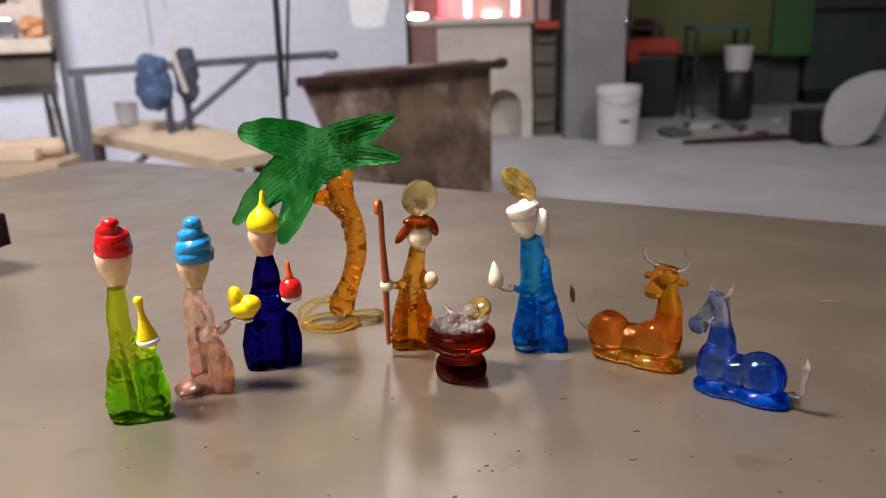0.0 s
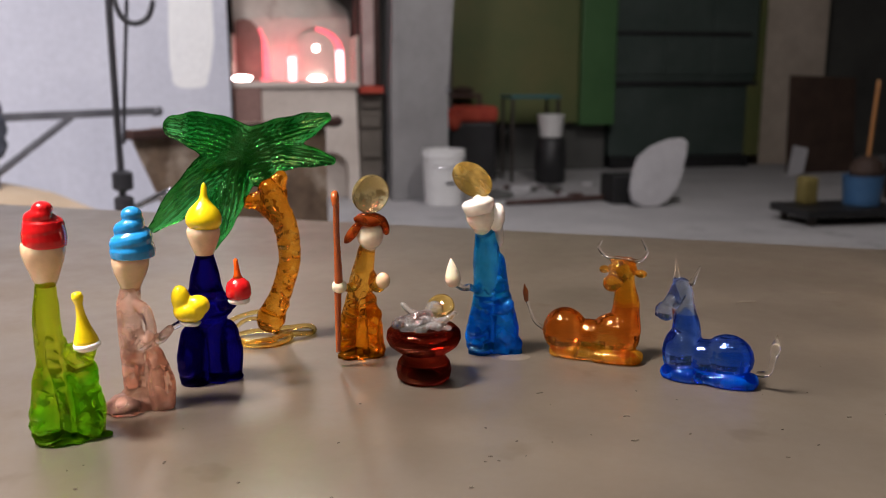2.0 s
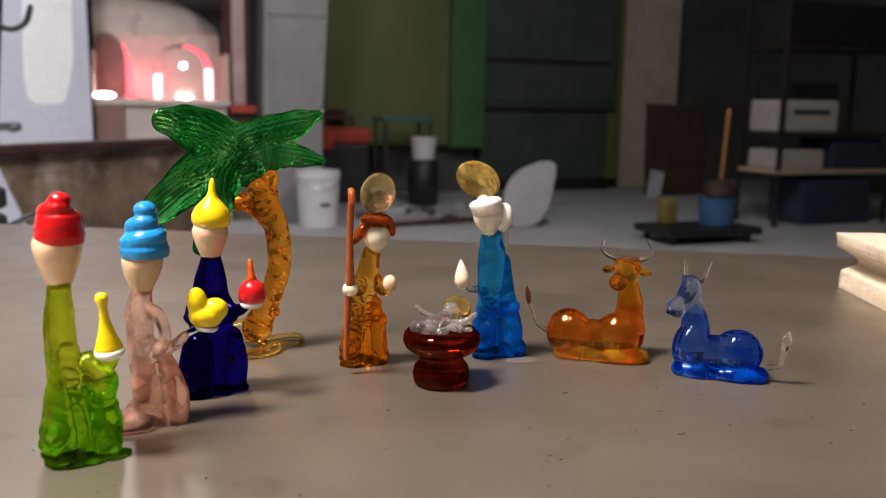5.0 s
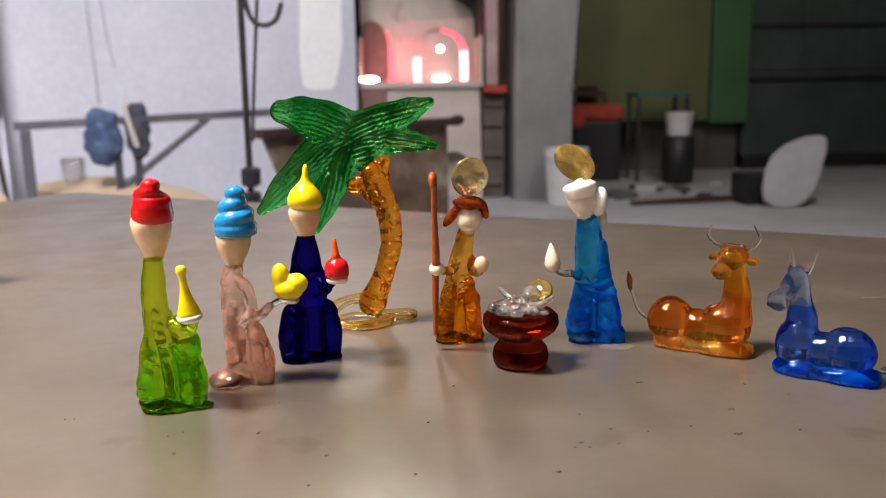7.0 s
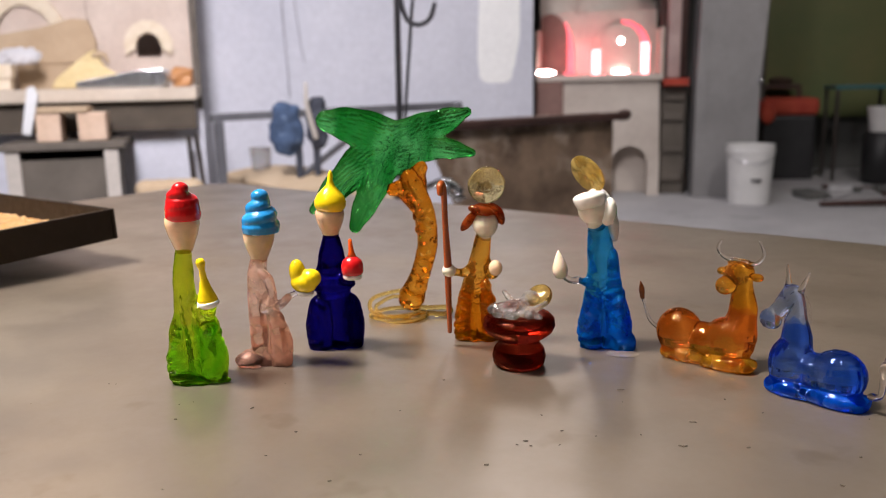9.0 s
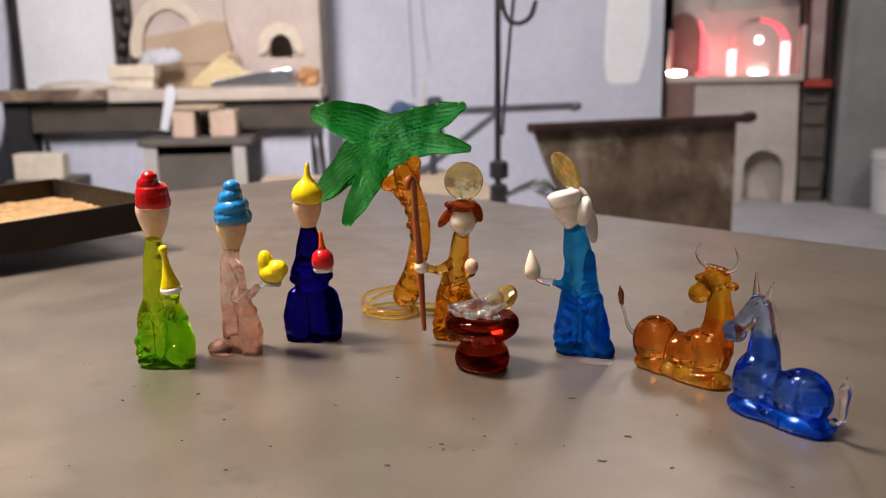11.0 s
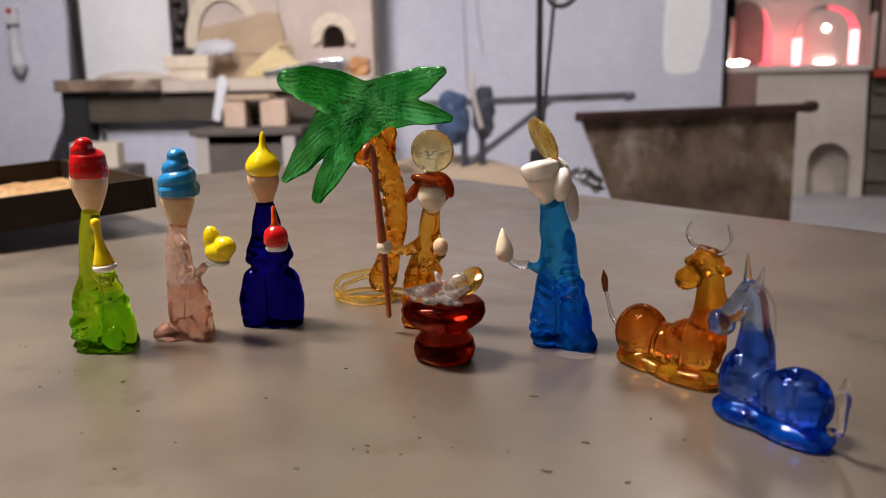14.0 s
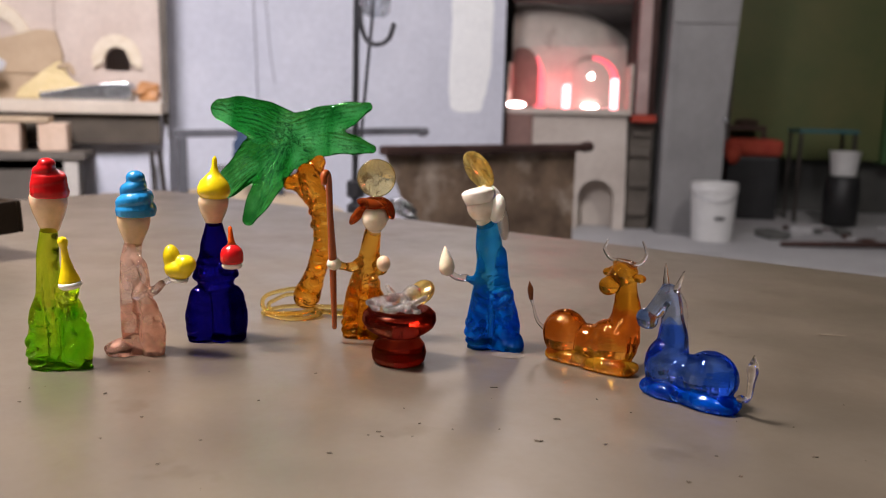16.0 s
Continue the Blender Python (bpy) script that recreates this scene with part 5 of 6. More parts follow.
# ---- glass figures ----
def robe(columns, lobes=(), ripple=1.0, voxel=0.0005, rounds=3, flute=1.0):
    """A solid glass robe drawn from soft columns and folds that have run together, with tool ripples round its foot."""
    bm = bmesh.new()
    for pts, rr in columns:
        tube(bm, [mm(*p) for p in pts], [r * 0.001 for r in rr], 20)
    for c, r in lobes:
        egg(bm, mm(*c), mm(*r))
    out = fuse(bm, voxel, rounds, 0.5)
    out.normal_update()
    for v in out.verts:
        foot = min(1.0, max(0.0, (0.040 - v.co.z) / 0.022)) * min(1.0, v.co.z / 0.003)
        turn = math.atan2(v.co.y, v.co.x)
        fold = 0.0009 * noise.noise(Vector((v.co.x * 190.0, v.co.y * 190.0, v.co.z * 26.0)))
        wave = math.sin(v.co.z * 1020.0 + 6.0 * noise.noise(v.co * 70.0) + 3.0 * turn)
        patchy = max(0.0, 0.25 + 1.9 * noise.noise(v.co * 62.0 + Vector((3.1, 0.0, 0.0))))
        v.co += v.normal * (fold * flute + 0.00095 * ripple * foot * wave * patchy)
        v.co += v.normal * (0.0003 * flute * noise.noise(v.co * 210.0))
        v.co.z = max(v.co.z, 0.0)
    return out


def uneven(bm, depth, scale, above):
    """Tool marks left in soft glass, stronger above a height."""
    bm.normal_update()
    for v in bm.verts:
        amount = 1.0 if v.co.z > above else 0.35
        v.co += v.normal * depth * amount * (noise.noise(v.co * scale) + 0.5 * noise.noise(v.co * scale * 2.3))
        v.co.z = max(v.co.z, 0.0)
    return bm


def swirl_hat(c, r0, h, turns, knob, taper):
    """A cap wound from a soft rope of glass with a knob on top."""
    bm = bmesh.new()
    pts, rad = [], []
    n = int(turns * 10)
    for k in range(n + 1):
        u = k / n
        a = 2 * math.pi * turns * u + 0.6
        rr = r0 * (0.55 - taper * u * u)
        pts.append(mm(c[0] + rr * math.cos(a), c[1] + rr * math.sin(a), c[2] + h * (0.15 + 0.56 * u)))
        rad.append(0.001 * r0 * (0.46 - 0.10 * u))
    tube(bm, pts, rad, 12, 0, 2)
    lathe(bm, [(0.0005, 0.0), (r0 * 0.00092, 0.0), (r0 * 0.00097, h * 0.00016), (r0 * (0.00100 - 0.0011 * taper), h * 0.00055), (r0 * 0.0003, h * 0.00078)], mm(*c), 20)
    egg(bm, mm(c[0] + knob[0], c[1] + knob[1], c[2] + h * 0.84), mm(r0 * 0.46, r0 * 0.46, h * 0.17))
    return fuse(bm, 0.00045, 7, 0.45)


def tint_by_height(bm, low_z, low, mid, high_z=9.0, high=0, waver=0.008):
    """Colours one body by height: a glowing foot for light gathered there, the middle, and a paler head for thin glass,
    meeting along a wavering line.
    """
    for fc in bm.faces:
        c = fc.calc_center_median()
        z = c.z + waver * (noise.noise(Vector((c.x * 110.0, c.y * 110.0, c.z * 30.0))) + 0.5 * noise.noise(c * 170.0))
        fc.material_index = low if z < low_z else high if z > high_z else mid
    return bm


def figure(name, at, bits, mats, label, category="figurine", group="nativity figurines"):
    """bits: (material slot, shape), all of one figure."""
    bm = bmesh.new()
    for k, b_ in bits:
        join(bm, b_, k)
    ob = new(name, finish(bm, name, mats))
    ob.location = at
    return tagged(ob, label, category, group)


def turned(profile, c, lean=(0, 0), seg=24):
    bm = bmesh.new()
    lathe(bm, [(r * 0.001, z * 0.001) for r, z in profile], mm(*c), seg, 0, pose(0, 0, 0, lean[0], lean[1], 0))
    return bm


def blob(*eggs, voxel=0.0005, rounds=4):
    bm = bmesh.new()
    for c, r, rot in eggs:
        egg(bm, mm(*c), mm(*r), 0, pose(0, 0, 0, *rot))
    return fuse(bm, voxel, rounds, 0.45)


def rods(*lines):
    bm = bmesh.new()
    for pts, rr in lines:
        tube(bm, [mm(*p) for p in pts], [r * 0.001 for r in rr], 12)
    return bm


HEAD = [(2.0, -1.6), (3.6, -0.6), (4.4, 1.2), (5.2, 3.5), (6.7, 7.5), (7.7, 11.5), (7.9, 14.5), (7.0, 16.8), (4.0, 17.8), (0.6, 18.0)]

# king in green with a red cap
figure("green_king_figurine", (-0.132, 0.283, T), [
    (None, tint_by_height(robe([([(0, 0, 0.5), (-1, 0, 12), (-3, 0, 24), (-4, 0, 34), (-4.5, 1, 48), (-4, 2.5, 61)], [6.2, 6.2, 5.8, 5.4, 5.0, 3.9]),
              ([(-5.6, -4.4, 0.5), (-6.0, -4.8, 10), (-5.8, -4.2, 22), (-5.2, -1.6, 35), (-5, 0.5, 46)], [6.0, 6.8, 5.2, 2.8, 2.4]),
              ([(1.0, -7.5, 0.5), (0.6, -6.6, 16), (-1.5, -4.4, 34), (-3, -1.4, 52)], [2.4, 2.4, 2.6, 2.2]),
              ([(7.2, 1.0, 0.5), (7.6, 0.4, 10), (7.2, -1.4, 22), (5, -2.4, 35)], [5.8, 6.6, 5.0, 3.2]),
              ([(2, 7, 0.5), (1, 6, 16), (-2, 3, 36)], [7.0, 6.0, 4.0]),
              ([(3, -2, 34), (8, -5, 32.5), (11, -7, 37)], [4.0, 3.4, 3.0])],
             [((9.0, -4.2, 7), (4.6, 4.4, 6.4)), ((0, -1, 0.8), (12.6, 10.5, 1.7)), ((12.2, -2.5, 0.7), (4.2, 2.4, 1.0)), ((9, -4, 27), (4.2, 4.2, 6))]), 0.024, 5, 0)),
    (1, turned(HEAD, (-4, 3, 60.5))),
    (2, swirl_hat((-3, 2.5, 74.5), 8.3, 17.5, 1.7, (0.6, -2.0), 0.12)),
    (3, turned([(0.5, 3.0), (4.6, 3.2), (4.4, 5.0), (2.8, 9.5), (1.6, 14.5), (1.35, 18.5), (1.8, 20.0), (2.2, 21.6), (1.6, 23.2), (0.3, 23.7)], (11.2, -7.6, 36.0), (4, -5), 18)),
    (4, turned([(0.4, 0.2), (3.6, 0.6), (5.0, 2.0), (4.8, 3.6), (0.4, 3.8)], (11.2, -7.6, 36.2), (4, -5), 18)),
], [G_GREEN, E_SKIN, E_RED, E_YELLOW, E_WHITE, G_GREENLOW], "green glass king figurine with red cap and yellow flask")

# king in pink with a blue turban
figure("pink_king_figurine", (-0.108, 0.309, T), [
    (None, tint_by_height(robe([([(-1, -2.5, 0.5), (-1.2, -2.5, 14), (-2.2, -1.5, 28), (-3, 0, 42), (-2, 1, 52)], [5.4, 5.4, 5.2, 5.0, 4.2]),
              ([(7.8, -2.2, 0.5), (8.0, -2.4, 10), (6.6, -2.8, 21), (3.0, -3.2, 31)], [5.0, 5.8, 4.2, 2.2]),
              ([(-1, -2, 47), (4.2, -4.2, 42), (5.8, -4.6, 34), (2, -5, 28)], [2.0, 2.5, 2.5, 2.0]),
              ([(2, 6, 0.5), (2, 5, 14), (-1, 2, 30)], [6.0, 5.4, 4.0]),
              ([(1, -2, 30), (8, -2.5, 30), (13, -2, 34)], [3.8, 2.4, 1.8])],
             [((-7.0, -4.2, 2.2), (8.2, 8.0, 5.0)), ((-3, 5, 3), (7, 6, 6)), ((-4.6, -2, 29), (3.0, 3.6, 5))], 0.6), 0.022, 6, 0)),
    (1, turned([(r * 0.95, z * 0.86) for r, z in HEAD], (-2, 1, 51.5), (3, 4))),
    (2, swirl_hat((0.0, 0.5, 64.6), 9.4, 21.0, 2.0, (0.6, -0.5), 0.36)),
    (3, blob(((21.0, -2, 41.0), (6.6, 5.4, 5.0), (0, 8, 0)), ((18.0, -2, 46.2), (4.0, 3.9, 6.4), (0, -6, 0)), ((24.6, -2, 43.4), (5.0, 4.6, 4.6), (0, 10, 0)))),
    (4, turned([(0.4, 0), (3.8, 0.4), (4.6, 1.8), (0.4, 2.6)], (21.0, -2, 35.0), (0, 8), 16)),
    (5, rods(([(9, -2.2, 31), (14, -2, 34.5), (19, -2, 37)], [1.6, 1.4, 1.6]))),
], [G_PINK, E_SKIN, E_BLUE, E_YELLOW, E_WHITE, G_CLEAR, G_PINKLOW], "pale pink glass king figurine with blue turban and yellow gift")

# king in navy with a yellow onion hat
figure("navy_king_figurine", (-0.0825, 0.340, T), [
    (0, robe([([(0, 0, 0.5), (0, 0, 14), (0, -0.5, 25), (0, -1, 30), (0, -1.3, 32.5), (0, -1.6, 36), (0, -2.5, 46), (0.5, -3.5, 60)], [8.0, 8.0, 8.4, 9.2, 11.4, 10.4, 7.0, 3.9]),
              ([(7.4, 0.6, 0.5), (7.6, 0.6, 12), (6.2, 0.2, 22), (4.0, -0.6, 27)], [6.8, 7.6, 6.8, 3.4]),
              ([(-6.4, -5.2, 0.5), (-6.6, -5.4, 12), (-5.4, -4.6, 22), (-3.6, -3, 27)], [6.8, 7.6, 6.8, 3.2]),
              ([(0.5, 5.5, 0.5), (0.5, 5, 14), (0.5, 2.5, 28)], [7.0, 6.8, 5.6]),
              ([(5, -6, 38), (10, -11, 37), (14, -15, 41)], [3.6, 2.6, 1.8])],
             [((4, -7, 1.4), (4.5, 3.4, 2.0)), ((10, -3, 1.2), (5, 4, 2.0))], 0.4, flute=0.35)),
    (1, turned([(r * 0.93, z * 0.82) for r, z in HEAD], (0.5, -3.5, 58.5))),
    (2, turned([(0.5, 0.0), (6.6, 0.2), (7.9, 2.6), (7.9, 5.2), (6.6, 8.2), (4.2, 10.8), (2.2, 13.0), (1.4, 15.4), (1.25, 18.4), (0.7, 20.0), (0.1, 20.5)], (0.8, -3.8, 71.2), (0, 3))),
    (3, turned([(0.5, 2.0), (4.9, 2.3), (5.5, 3.8), (5.4, 7.0), (4.7, 9.2), (2.9, 10.8), (1.4, 11.6), (0.3, 11.8)], (15.2, -17.6, 39.8))),
    (5, turned([(0.2, 0.0), (2.4, 0.2), (1.5, 2.6), (1.1, 6.0), (0.9, 9.0), (0.1, 9.7)], (15.2, -17.6, 50.2), (0, -4), 16)),
    (4, turned([(0.4, 0.0), (4.2, 0.4), (4.9, 1.6), (4.5, 2.8), (0.4, 3.0)], (15.2, -17.6, 39.4))),
], [G_NAVY, E_SKIN, E_YELLOW, E_RED, E_WHITE, E_ORANGE], "dark navy glass king figurine with yellow hat and red flask")


def disc(c, normal, r, t_, squash=1.0):
    """A hand-pressed glass disc."""
    bm = bmesh.new()
    n = Vector(normal).normalized()
    m = Matrix.Translation(mm(*c)) @ n.to_track_quat("Z", "Y").to_matrix().to_4x4() @ Matrix.Diagonal((1, squash, 1, 1))
    lathe(bm, [(0.0004, -t_ * 0.0005), (r * 0.0009, -t_ * 0.0005), (r * 0.00099, -t_ * 0.00025), (r * 0.001, 0.0), (r * 0.00099, t_ * 0.00025), (r * 0.0009, t_ * 0.0005), (0.0004, t_ * 0.0005)], (0, 0, 0), 32)
    bm.transform(m)
    return bm


# carpenter with staff
figure("amber_carpenter_figurine", (-0.011, 0.362, T), [
    (None, tint_by_height(robe([([(0, 0, 0.5), (0, 0, 16), (1, -2, 34), (3, -4, 48), (5, -5, 58)], [7.0, 7.0, 6.2, 4.8, 3.6]),
              ([(-6.4, -5, 0.5), (-6.2, -5.4, 14), (-3.5, -6.4, 28), (0, -5.5, 40)], [5.4, 5.2, 3.8, 3.0]),
              ([(6.4, -5, 0.5), (6.2, -5.2, 14), (5, -6.4, 30)], [5.4, 5.2, 3.6]),
              ([(0.2, -8.6, 0.5), (0.4, -8.2, 16), (1.6, -7.2, 32)], [2.3, 2.3, 2.0]),
              ([(0, 4, 0.5), (0, 3, 14)], [7.5, 6.0]),
              ([(1, -4, 42), (-4, -12, 38), (-10, -20, 40)], [3.2, 2.6, 1.8]), ([(5, -5, 42), (9, -8, 36), (10.5, -10, 39)], [3.2, 2.8, 2.4])],
             [((-4, -9, 26), (3.4, 3.2, 5)), ((8, -7.5, 21), (3.2, 3.2, 5))], 1.2), 0.026, 7, 0)),
    (1, blob(((5.5, -7, 62), (6.6, 6.2, 7.0), (0, 0, 0)), ((5.2, -5.8, 57), (3.6, 3.6, 4), (0, 0, 0)))),
    (2, blob(((5.5, -5.2, 69.4), (7.4, 7.0, 3.2), (10, 0, 0)), ((-2.8, -8.0, 63.8), (2.5, 3.3, 6.8), (0, 38, 0)), ((12.8, -5.0, 66.2), (2.3, 3.4, 5.2), (0, -16, 0)), ((5.5, -1.0, 64), (6.8, 4.0, 6.6), (0, 0, 0)), ((3.5, -11.0, 69.6), (6.6, 2.6, 2.6), (0, 12, 0)))),
    (3, disc((6.2, -7, 82.0), (0.30, -0.92, -0.08), 9.6, 2.4)),
    (4, blob(((-11, -23, 41), (3.7, 3.5, 3.4), (0, 0, 0)))),
    (6, blob(((11, -11, 40), (3.6, 3.0, 4.2), (0, 0, 0)))),
    (5, rods(([(-12, -18.5, 8), (-11.8, -22, 36), (-11.4, -24, 44), (-12, -26.5, 66), (-12, -28.8, 82), (-12.6, -31, 85.6), (-13.0, -33.6, 84.6), (-12.8, -34.5, 81.5)], [1.2, 1.7, 2.0, 1.5, 1.5, 1.7, 1.7, 1.5]))),
], [G_AMBER, E_IVORY, G_HAIR, G_HALO, E_IVORY, E_STAFF, E_SKIN, G_AMBERLOW], "amber glass carpenter figurine with a halo and a brown crook")

# woman in blue with white veil
figure("blue_robed_figurine", (0.055, 0.355, T), [
    (None, tint_by_height(robe([([(0, 0, 0.5), (0, 0, 18), (-1, -1, 32), (-2.5, -2.5, 48), (-4, -4, 61)], [7.4, 7.4, 7.4, 6.8, 5.2]),
              ([(-6.6, -4, 0.5), (-6.9, -4.4, 12), (-5.6, -4.6, 25), (-4.6, -4.8, 36), (-4.6, -4.4, 48)], [5.8, 6.5, 5.4, 4.2, 3.6]),
              ([(6.6, -5, 0.5), (7.0, -5.4, 12), (5.2, -5.2, 25), (3.4, -5, 36), (2.2, -4.6, 48)], [6.0, 6.6, 5.6, 4.6, 3.6]),
              ([(0, 5, 0.5), (0, 4, 14), (-1, 1, 30)], [8.0, 7.0, 5.0]),
              ([(-5, -4, 40), (-8, -7, 34.5), (-12, -9.5, 35.5)], [3.2, 2.3, 1.4])],
             [((11, -5.4, 2), (5.2, 6, 6.5)), ((6.8, -9.4, 26), (3.6, 2.6, 3.2))], 1.5), 0.028, 6, 0)),
    (1, blob(((-6.5, -6, 71), (7.6, 7.4, 8.0), (0, 0, 0)), ((-5, -4.5, 63.5), (4.6, 4.6, 4), (0, 0, 0)))),
    (2, turned([(0.5, -4.6), (6.6, -4.2), (7.5, -1.8), (8.1, 0.6), (7.9, 1.8), (6.4, 2.9), (3.6, 3.5), (0.5, 3.7)], (-8.3, -7.3, 76.2), (-4, -12))),
    (2, blob(((1.0, -7.5, 70.0), (4.0, 4.8, 7.2), (0, 8, 20)), ((3.6, -0.5, 62.5), (2.8, 3.6, 9.0), (0, -8, 0)), ((-4.5, 1.0, 72), (7.4, 4.2, 8.8), (0, 0, 0)))),
    (3, disc((-9.5, 1.0, 87.6), (-0.72, -0.56, -0.42), 12.0, 2.4, 0.84)),
    (4, turned([(0.4, 0.0), (2.8, 1.2), (3.9, 4.0), (3.5, 7.0), (2.2, 10.6), (1.0, 13.2), (0.2, 14.6)], (-21.5, -13, 37.0), (0, -6), 18)),
    (5, rods(([(-13, -10, 36), (-17, -12, 36.4), (-20.5, -13, 39)], [1.9, 1.6, 1.6]))),
], [G_BLUE, E_FACE, E_WHITE, G_HALODEEP, E_IVORY, G_CLEAR, G_BLUELOW], "azure glass robed figurine with a white veil and candle")

# ruby manger bowl and the clear infant in it
bm = bmesh.new()
lathe(bm, [(0.0, 0.0), (0.0105, 0.0), (0.0122, 0.0016), (0.0128, 0.005), (0.0120, 0.0085), (0.0098, 0.0115), (0.0095, 0.0130), (0.0125, 0.0145), (0.0158, 0.0170), (0.0172, 0.0200),
           (0.0168, 0.0232), (0.0148, 0.0252), (0.0110, 0.0252), (0.006, 0.0240), (0.0, 0.0236)], seg=40)
solo("ruby_manger", bm, G_RED, (0.0145, 0.319, T), "dark ruby glass manger shaped like a squat bowl", "figurine", "nativity figurines", smooth=True)
bm = bmesh.new()
tube(bm, [mm(-9, -5, 3.0), mm(-3, -3, 4.6), mm(2, 1, 5.6)], [0.0034, 0.0042, 0.0036], 12)
tube(bm, [mm(-12, 0, 3.0), mm(-4, 2, 4.0)], [0.0030, 0.0034], 12)
egg(bm, mm(5.5, 3.0, 8.0), mm(4.4, 4.0, 4.2))
tube(bm, [mm(0, 3, 4), mm(-5, 8, 6.5), mm(-8, 11, 9)], [0.0020, 0.0017, 0.0012], 10)
tube(bm, [mm(2, -2, 4), mm(8, -7, 5.5), mm(13, -7, 8.5)], [0.0020, 0.0017, 0.0012], 10)
tube(bm, [mm(-9, -4, 2.6), mm(-13, -7, 5.0)], [0.0024, 0.0016], 10)
for k in range(9):
    egg(bm, mm(-8 + 2.2 * k, -7 + 1.6 * math.sin(k * 2.0), 2.4 + 0.8 * math.cos(k * 1.3)), mm(2.0, 1.8, 1.6))
bodyb = fuse(bm, 0.0005, 3, 0.4)
figure("infant_figurine", (0.0145, 0.319, T + 0.0240), [(0, bodyb), (1, disc((9.0, 6.5, 8.0), (-0.35, -0.65, 0.65), 6.8, 1.8))], [G_BABY, G_STRAW], "tiny clear glass infant figurine lying in the ruby manger")

# ox
bm = bmesh.new()
ax = Matrix.Rotation(math.atan2(-15, 22), 4, "Z")
O = Vector((102, 334, 0))


def rel(x, y, z, o=O):
    return (x - o.x, y - o.y, z)


egg(bm, mm(*rel(91, 342, 12)), mm(11.5, 10, 12), 0, ax)
egg(bm, mm(*rel(112, 329, 12)), mm(12.5, 9.6, 11.4), 0, ax)
egg(bm, mm(*rel(102, 336, 10.2)), mm(13, 8.4, 8.6), 0, ax)
tube(bm, [mm(*rel(115.5, 328, 15)), mm(*rel(118, 330, 26)), mm(*rel(117.6, 331, 34))], [0.0092, 0.0066, 0.0054], 16)
# head: a flat poll, a tapering face and a round muzzle
HX = Matrix.Rotation(radians(-45), 4, "Z")
tube(bm, [mm(*rel(117.6, 331, 33)), mm(*rel(117.2, 331.4, 39)), mm(*rel(116.6, 331.6, 43))], [0.0053, 0.0050, 0.0056], 16)
egg(bm, mm(*rel(116.0, 331.2, 45.4)), mm(7.0, 5.2, 4.0), 0, HX)
egg(bm, mm(*rel(116.2, 331.4, 48.6)), mm(7.4, 3.0, 1.4), 0, HX)
tube(bm, [mm(*rel(114.6, 330.4, 45.0)), mm(*rel(111.0, 328.4, 41.0))], [0.0048, 0.0040], 14)
egg(bm, mm(*rel(109.2, 327.4, 39.0)), mm(4.7, 4.6, 4.3))
egg(bm, mm(*rel(106.6, 326.2, 40.2)), mm(1.7, 1.7, 1.7))
for s in (-1, 1):
    egg(bm, mm(*rel(116 + 6.6 * s, 331.4 - 6.6 * s, 43.6)), mm(3.0, 2.6, 2.0), 0, HX)
    egg(bm, mm(*rel(113.4 + 2.9 * s, 329.8 - 2.9 * s, 46.2)), mm(1.5, 1.5, 1.3))
# folded legs under the body
tube(bm, [mm(*rel(85, 338.5, 3)), mm(*rel(92, 333, 3)), mm(*rel(99, 328.5, 2.6))], [0.0034, 0.0034, 0.0026], 14)
tube(bm, [mm(*rel(101, 325.5, 2.6)), mm(*rel(109, 321, 3)), mm(*rel(117.5, 318, 3.2)), mm(*rel(121.5, 322, 3))], [0.0028, 0.0035, 0.0035, 0.0028], 14)
egg(bm, mm(*rel(91, 340, 5)), mm(8, 7, 5), 0, ax)
egg(bm, mm(*rel(112, 327.5, 5)), mm(9, 7.4, 5), 0, ax)
ox = tint_by_height(uneven(fuse(bm, 0.0005, 3, 0.5, 0.0), 0.00028, 150.0, 0.034), 0.0062, 4, 0, 0.027, 3, 0.007)
horns = rods(([rel(112.6, 334.4, 49.5), rel(109.4, 338.5, 50.4), rel(107.2, 341.4, 54), rel(108.6, 341.0, 58.0)], [1.0, 0.9, 0.75, 0.4]),
             ([rel(119.4, 327.4, 49.5), rel(122.4, 324.6, 50.6), rel(124.6, 323.6, 55), rel(123.0, 326.4, 60.0)], [1.0, 0.9, 0.75, 0.4]),
             ([rel(113, 334.2, 50.2), rel(119, 327.8, 50.2)], [0.9, 0.9]),
             ([rel(82, 347, 12), rel(77.5, 350, 15), rel(75, 352, 22), rel(73.4, 353, 27)], [1.4, 0.8, 0.6, 0.9]))
tip = rods(([rel(73.6, 353, 26), rel(73.2, 353.2, 30), rel(72.6, 353.4, 34)], [1.1, 1.5, 0.3]))
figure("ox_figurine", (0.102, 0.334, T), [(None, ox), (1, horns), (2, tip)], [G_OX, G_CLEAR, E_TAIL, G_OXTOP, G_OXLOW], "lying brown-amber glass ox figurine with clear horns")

# donkey
bm = bmesh.new()
O2 = Vector((142, 293, 0))


def rd(x, y, z):
    return rel(x, y, z, O2)


ax = Matrix.Rotation(math.atan2(-14, 18), 4, "Z")
egg(bm, mm(*rd(149.0, 286.5, 11.8)), mm(11.6, 10, 10.8), 0, ax)
egg(bm, mm(*rd(132.5, 299, 12)), mm(8.8, 8.6, 12.4), 0, ax)
egg(bm, mm(*rd(142, 292.5, 10.4)), mm(13, 8.4, 8.6), 0, ax)
tube(bm, [mm(*rd(134, 299, 12)), mm(*rd(135.2, 300.5, 22)), mm(*rd(134.8, 302.2, 32))], [0.0094, 0.0066, 0.0046], 16)
